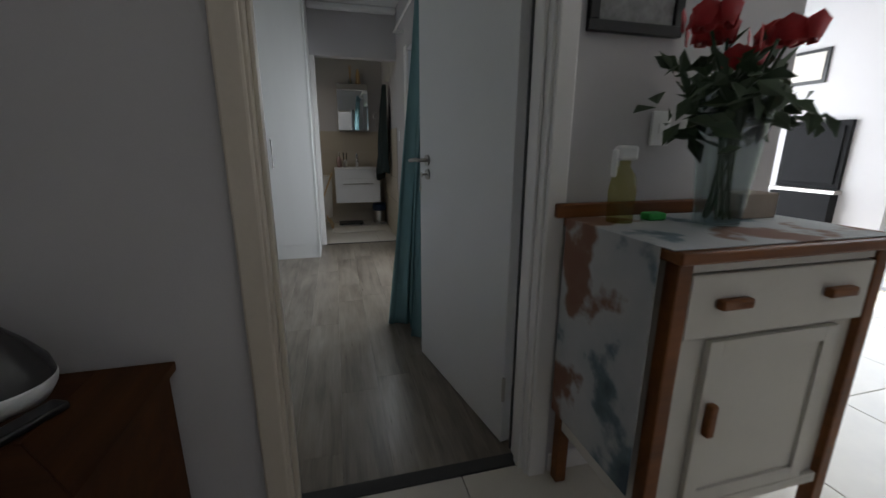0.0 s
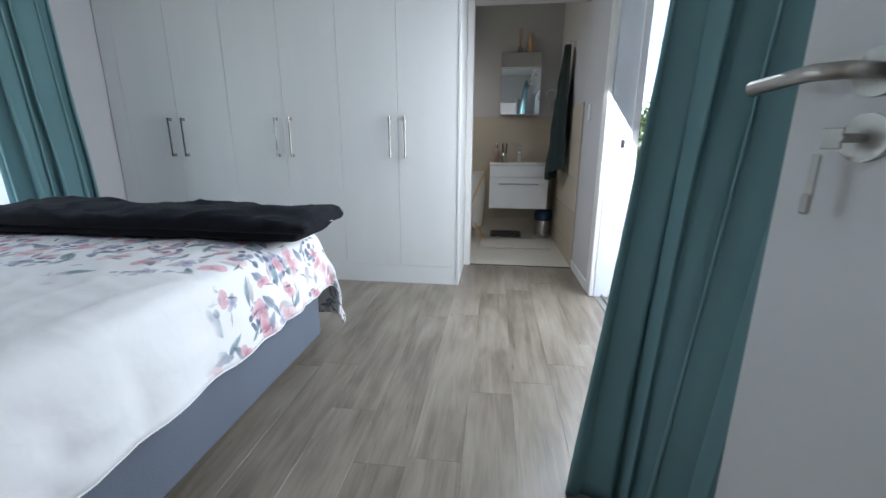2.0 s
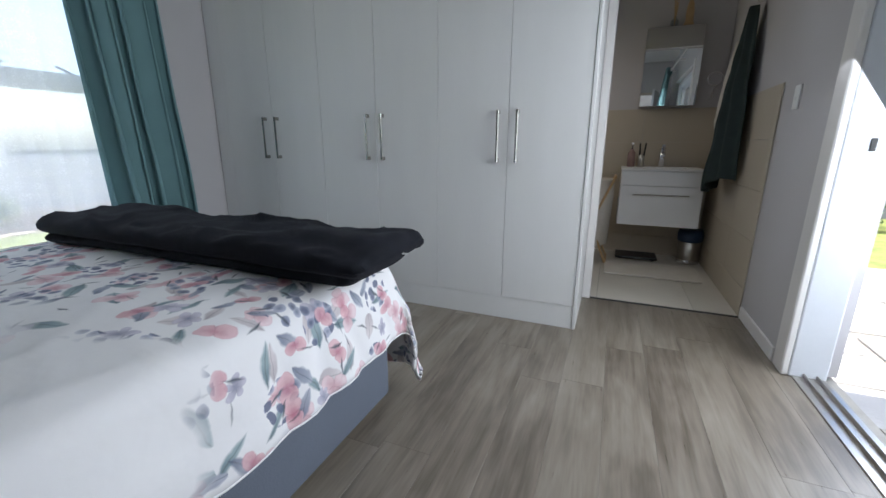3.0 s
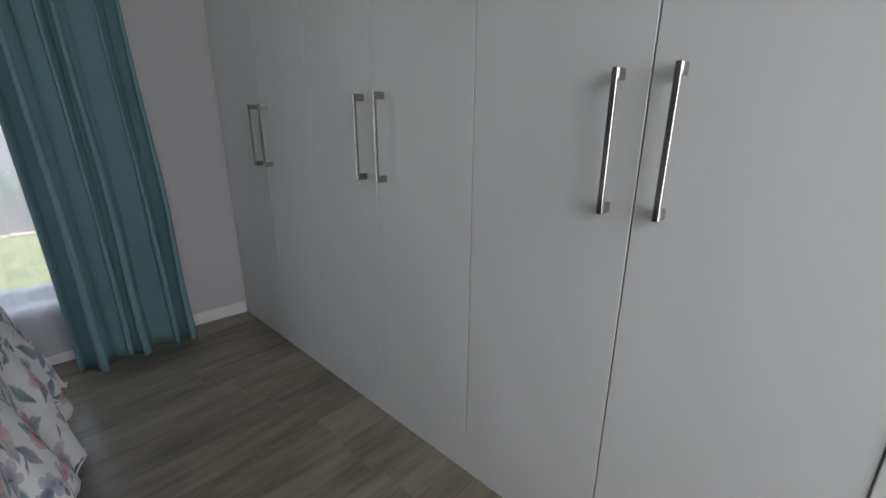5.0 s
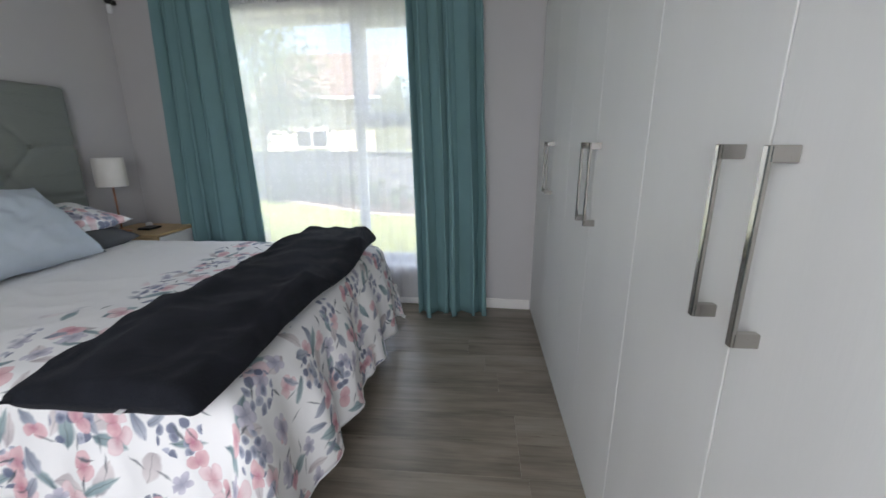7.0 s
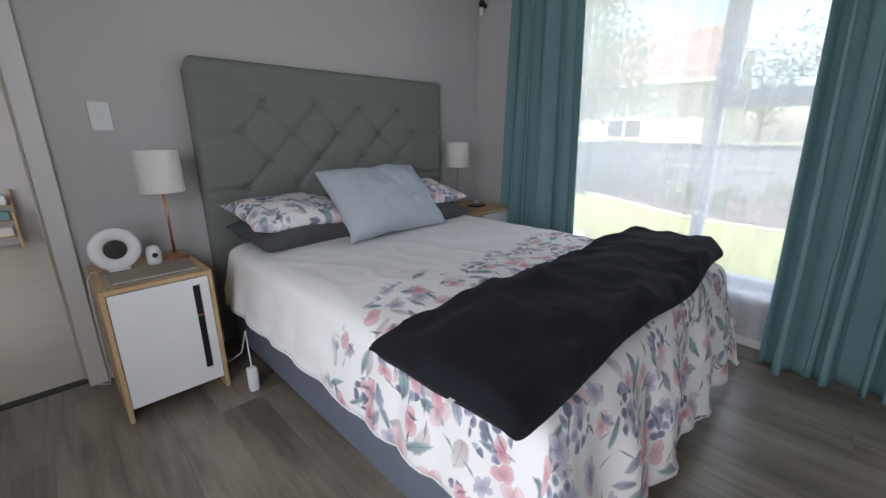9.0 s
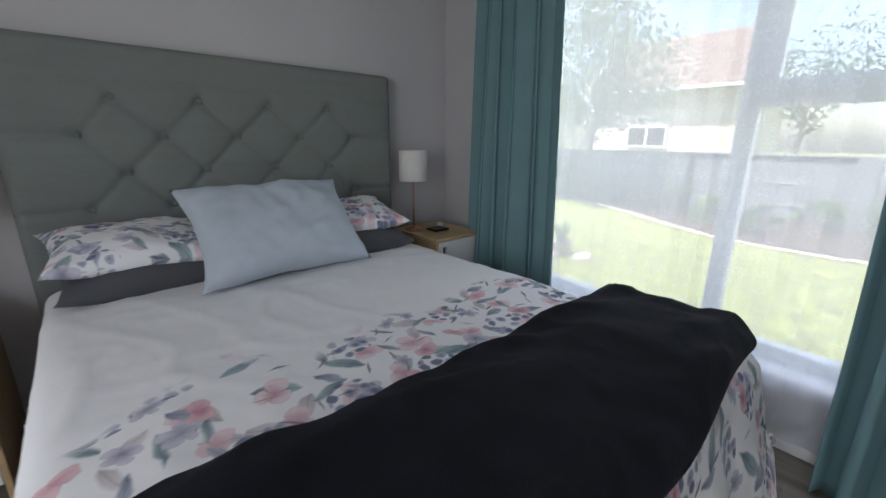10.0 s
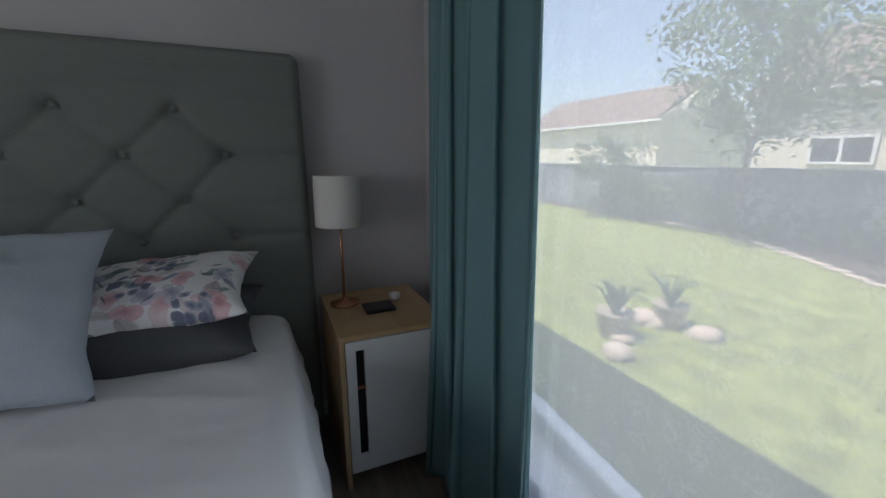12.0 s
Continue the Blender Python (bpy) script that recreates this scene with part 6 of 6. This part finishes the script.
# vase with roses
VXC, VYC = 1.205, -3.52
vz = CT + 0.005
vs_ = thing("rose_vase", (VXC, VYC, vz), "tall clear glass vase of red roses", "vase")
part("vase", thicken(bm_lathe([(0.0, 0.006), (0.055, 0.006), (0.06, 0.05), (0.085, 0.34), (0.087, 0.345)], 28, (VXC, VYC, vz)), 0.005), M_VASE, vs_, "clear tapered glass", True)
rv = random.Random(11)
for k in range(9):
    a = k * 2.4
    r = 0.03 + 0.13 * rv.random()
    hx, hy, hz = VXC + math.cos(a) * r, VYC + math.sin(a) * r, vz + 0.40 + 0.11 * rv.random()
    part("stem", bm_tube([(VXC + math.cos(a + 2) * 0.03, VYC + math.sin(a + 2) * 0.03, vz + 0.02), (VXC + math.cos(a) * 0.03, VYC + math.sin(a) * 0.03, vz + 0.3), (hx, hy, hz)], 0.004, 6), M_STALK, vs_)
    if k < 5:
        rose = part("rose", bm_lathe([(0, -0.02), (0.012, -0.012), (0.018, 0.008), (0.010, 0.024), (0, 0.026)], 10, (hx, hy, hz)), M_ROSE, vs_, "red rose bloom", True)
        for q in range(16):
            b2 = q * 2.4
            rr = 0.010 + 0.0030 * q
            f = bmesh.new()
            e = Euler((0, -0.9 + q * 0.05, b2)).to_matrix()
            vv = [f.verts.new(Vector((hx, hy, hz)) + Vector((math.cos(b2) * rr, math.sin(b2) * rr, 0.0)) + e @ Vector(p)) for p in ((0, -0.014, -0.012), (0.0, 0.014, -0.012), (0.008, 0.028, 0.024), (0.014, 0, 0.040), (0.008, -0.028, 0.024))]
            f.faces.new(vv)
            part("petal", thicken(f, 0.0012), M_ROSE, rose)
    lf = leaves(rv, (hx, hy, hz - 0.14), 0.11, 26, 0.075)
    part("leaf_spray", lf, M_STALK, vs_)
spr = thing("spray_bottle", (0.99, -3.40, vz), "clear trigger spray bottle with yellow liquid", "spray bottle")
part("bottle", bm_lathe([(0, 0), (0.035, 0), (0.037, 0.09), (0.03, 0.13), (0.014, 0.155), (0.014, 0.17), (0, 0.17)], 20, (0.985, -3.41, vz)), glass_mat("pale_yellow_liquid", (0.80, 0.77, 0.48), 0.05), spr, "", True)
part("trigger_head", join(bm_box((0.955, -3.425, vz + 0.17), (1.015, -3.395, vz + 0.21), 0.008, 2), bm_box((0.945, -3.42, vz + 0.125), (0.957, -3.40, vz + 0.20), 0.004)), M_WHITE, spr)
bxs = thing("trinket_box", (1.42, -3.42, vz), "grey marbled keepsake box on the cabinet", "box")
part("box", bm_box((1.36, -3.46, vz), (1.50, -3.37, vz + 0.075), 0.003), M_RUNNER, bxs)
pic = thing("framed_picture", (1.06, HALL_Y, 1.47), "black framed monochrome print on the wall", "picture")
part("frame", join(bm_box((0.914, HALL_Y - 0.022, 1.475), (1.225, HALL_Y - 0.001, 1.505), 0.002), bm_box((0.914, HALL_Y - 0.022, 1.845), (1.225, HALL_Y - 0.001, 1.875), 0.002),
                   bm_box((0.914, HALL_Y - 0.022, 1.505), (0.944, HALL_Y - 0.001, 1.845), 0.002), bm_box((1.195, HALL_Y - 0.022, 1.505), (1.225, HALL_Y - 0.001, 1.845), 0.002)), M_BLACK, pic)
part("print", bm_box((0.945, HALL_Y - 0.012, 1.506), (1.194, HALL_Y - 0.002, 1.844)), mat("grey_print", (0.25, 0.25, 0.25), 0.6, var=0.8, scale=9), pic)
M_CHEST = plank_mat("dark_hardwood", (0.030, 0.011, 0.005), (0.088, 0.034, 0.013), 0, 0.7, 0.2, 0.5, 0.15)
M_CHEST2 = plank_mat("dark_hardwood_crossways", (0.034, 0.013, 0.006), (0.096, 0.038, 0.014), 1, 0.7, 0.2, 0.5, 0.15)
tvc = thing("wooden_chest", (-0.7, -3.5, 0), "low dark hardwood chest with a mitred top against the hall wall", "chest")
HT0, HT1 = 0.588, 0.613


def mitre(pts):
    """A flat board of the chest top, with mitred ends."""
    bm = bmesh.new()
    lo = [bm.verts.new((x, y, HT0)) for x, y in pts]
    hi = [bm.verts.new((x, y, HT1)) for x, y in pts]
    bm.faces.new(hi)
    bm.faces.new(lo[::-1])
    for i in range(4):
        j = (i + 1) % 4
        bm.faces.new((lo[i], lo[j], hi[j], hi[i]))
    bmesh.ops.recalc_face_normals(bm, faces=bm.faces[:])
    bmesh.ops.bevel(bm, geom=bm.edges[:], offset=0.0012, segments=1, affect="EDGES")
    return bm


part("top_board", mitre(((-1.25, -3.72), (-0.222, -3.72), (-0.392, -3.55), (-1.25, -3.55))), M_CHEST, tvc)
part("top_board", mitre(((-1.25, -3.549), (-0.393, -3.549), (-0.393, -3.285), (-1.25, -3.285))), M_CHEST, tvc)
part("top_end_board", mitre(((-0.221, -3.72), (-0.221, -3.285), (-0.392, -3.285), (-0.392, -3.549))), M_CHEST2, tvc)
part("body", bm_box((-1.235, -3.705, 0.0), (-0.238, -3.29, 0.5875), 0.002), M_CHEST, tvc)
ad = thing("aroma_diffuser", (-0.52, -3.40, 0.6135), "dark grey teardrop aroma diffuser with a white base", "diffuser")
part("base", bm_lathe([(0, 0), (0.085, 0), (0.10, 0.025), (0.104, 0.045), (0.102, 0.05), (0, 0.05)], 28, (-0.52, -3.40, 0.6135)), M_WHITE, ad, "white base", True)
part("hood", bm_lathe([(0.102, 0.0505), (0.095, 0.085), (0.066, 0.13), (0.034, 0.17), (0.020, 0.215), (0.010, 0.225), (0, 0.226)], 28, (-0.52, -3.40, 0.6135)), M_GREYGLOSS, ad, "", True)
rc = thing("remote_control", (-0.42, -3.52, 0.6135), "black remote control lying on the chest", "remote control")
rbm = bm_box((-0.09, -0.022, 0), (0.09, 0.022, 0.018), 0.006, 2)
bmesh.ops.rotate(rbm, verts=rbm.verts[:], cent=(0, 0, 0), matrix=Matrix.Rotation(radians(65), 3, "Z"))
bmesh.ops.translate(rbm, verts=rbm.verts[:], vec=(-0.42, -3.52, 0.6135))
part("body", rbm, M_BLACK, rc)
grn = thing("green_sponge", (1.10, -3.40, vz), "bright green scouring sponge on the cabinet", "sponge")
part("block", bm_box((1.075, -3.425, vz), (1.135, -3.385, vz + 0.022), 0.006, 2), mat("bright_green_sponge", (0.04, 0.32, 0.07), 0.9, var=0.15, scale=30, bump=0.5, bscale=200), grn)
sw3 = thing("light_switch", (1.205, HALL_Y, 1.22), "white switch plate on the hall wall", "switch")
part("plate", bm_box((1.17, HALL_Y - 0.010, 1.165), (1.24, HALL_Y, 1.27), 0.004, 2), M_WHITE, sw3)
part("rocker", bm_box((1.195, HALL_Y - 0.013, 1.203), (1.215, HALL_Y - 0.0101, 1.233), 0.001), M_WHITE, sw3)
rack = thing("toy_rack", (0.5, -7.06, 0), "low pale wooden rack holding coloured storage bins", "rack")
for x in (0.28, 0.72):
    part("side_frame", join(bm_box((x - 0.012, -7.17, 0.0), (x + 0.012, -7.13, 0.62), 0.003), bm_box((x - 0.012, -6.96, 0.0), (x + 0.012, -6.92, 0.40), 0.003), bm_box((x - 0.012, -7.13, 0.10), (x + 0.012, -6.96, 0.13), 0.003)), M_OAK, rack)
for y, z, m, lb in ((-6.95, 0.14, M_CANVAS, "cream storage bin"), (-7.02, 0.30, M_TEAL, "teal storage bin"), (-7.09, 0.46, M_WHITE, "white storage bin")):
    part("rail", bm_box((0.293, y - 0.05, z - 0.012), (0.707, y + 0.05, z), 0.002), M_OAK, rack)
    part("bin", bm_box((0.31, y - 0.045, z + 0.001), (0.69, y + 0.045, z + 0.10), 0.012, 2), m, rack, lb)
fp = thing("fireplace", (4.55, -1.55, 0.7), "black built-in fireplace with a steel shelf", "fireplace")
part("surround", bm_box((4.56, -1.76, 0.80), (4.598, -1.22, 1.41), 0.004), M_STOVE, fp)
part("glass_door", bm_box((4.545, -1.72, 0.85), (4.559, -1.26, 1.36), 0.003), M_STOVE, fp)
part("shelf", bm_box((4.50, -1.78, 0.76), (4.598, -1.20, 0.795), 0.003), M_STEEL, fp)
part("wood_box", bm_box((4.5, -1.76, 0.45), (4.598, -1.22, 0.755), 0.004), M_STOVE, fp)
pic2 = thing("framed_picture", (4.59, -1.15, 1.9), "small framed picture on the living room wall", "picture")
part("frame", bm_box((4.58, -1.45, 1.75), (4.599, -1.05, 2.05), 0.003), M_BLACK, pic2)
part("print", bm_box((4.575, -1.42, 1.78), (4.5795, -1.08, 2.02)), M_CANVAS, pic2)
ldr = tagged(new("door_3"), "white door stiles in the living room openings, terrace side added", "sliding door", kind="structure")
# Stiles of the added terrace opening, out of view.
for a in (2.0, 3.115, 4.23):
    part("stile", bm_box((a, -0.53, 0.0), (a + 0.07, -0.47, 2.2), 0.003), M_ALU, ldr)
for a, b in ((-3.9, -3.83), (-3.03, -2.96), (-2.17, -2.10)):
    part("stile", bm_box((4.66, a, 0.0), (4.72, b, 2.1), 0.003), M_ALU, ldr)
part("track", bm_box((4.6, -3.83, -0.02), (4.75, -2.17, 0.01), 0.003), M_STEEL, ldr)

# ---- floors in pieces ----
floor_b = tagged(new("floor"), "grey-brown oak-look vinyl plank floor", "floor", kind="structure")
rf = random.Random(2)
PW, PL = 0.181, 1.22
cache = {}
row = 0
x = -2.90
while x < E_X + 0.06:
    y = HEAD_Y - 0.12 + 0.09 - rf.uniform(0.1, 1.1)
    xe = min(x + PW, E_X + 0.075)
    while y < 0.575:
        ya, yb = max(y, HALL_Y + 0.08), min(y + PL, 0.575)
        if yb - ya > 0.02 and not (ya > 0.03 and xe < 0.0):
            key = (round(xe - x, 3), round(yb - ya, 3))
            if key not in cache:
                cache[key] = to_mesh("plank", bm_box((0.0002, 0.0002, -0.02), (xe - x - 0.0002, yb - ya - 0.0002, 0.0), 0.0006), M_FLOOR)
            piece("plank", cache[key], floor_b, (x, ya, 0))
        y += PL
    x += PW
floor_h = tagged(new("floor_hall"), "cream ceramic tile floor of the hall", "floor", kind="structure")
TS = 0.625
tile_me = to_mesh("tile", bm_box((0.002, 0.002, -0.02), (TS - 0.002, TS - 0.002, 0.0), 0.0015), M_TILE)
cut_me = to_mesh("tile", bm_box((0.002, 0.002, -0.02), (TS - 0.002, 0.553, 0.0), 0.0015), M_TILE)
for i in range(-4, 7):
    piece("tile", cut_me, floor_h, (0.592 + i * TS, -3.775, 0))
    for j in range(6):
        piece("tile", tile_me, floor_h, (0.592 + i * TS, -3.775 - (j + 1) * TS, 0))
    if i > 1:
        for j in range(4):
            piece("tile", tile_me, floor_h, (0.592 + i * TS, -3.22 + j * TS, 0))
floor_t = tagged(new("floor_bathroom"), "cream ceramic tile floor of the bathroom", "floor", kind="structure")
TB = 0.6
tb_me = to_mesh("tile", bm_box((0.0015, 0.0015, -0.02), (TB - 0.0015, TB - 0.0015, -0.001), 0.001), M_TILE)
for i in range(-3, 2):
    for j in range(3):
        piece("tile", tb_me, floor_t, (0.10 + i * TB, 0.60 + j * TB, 0))
wt = tagged(new("wall_tiling"), "beige ceramic wall tiles to shoulder height", "tiling", kind="structure")
wt_me = to_mesh("tile", bm_box((0.001, -0.008, 0.001), (0.599, 0.0, 0.299), 0.001), M_BTILE)
wt_me2 = to_mesh("tile", bm_box((-0.008, 0.001, 0.001), (0.0, 0.499, 0.299), 0.001), M_BTILE)
for k in range(5):
    zz = k * 0.30 - 0.12
    for i in range(-2, 2):
        piece("tile", wt_me, wt, (-0.25 + i * 0.6, BATH_Y, zz))
    for j in range(3):
        piece("tile", wt_me2, wt, (E_X - 0.003, 0.61 + j * 0.5, zz))
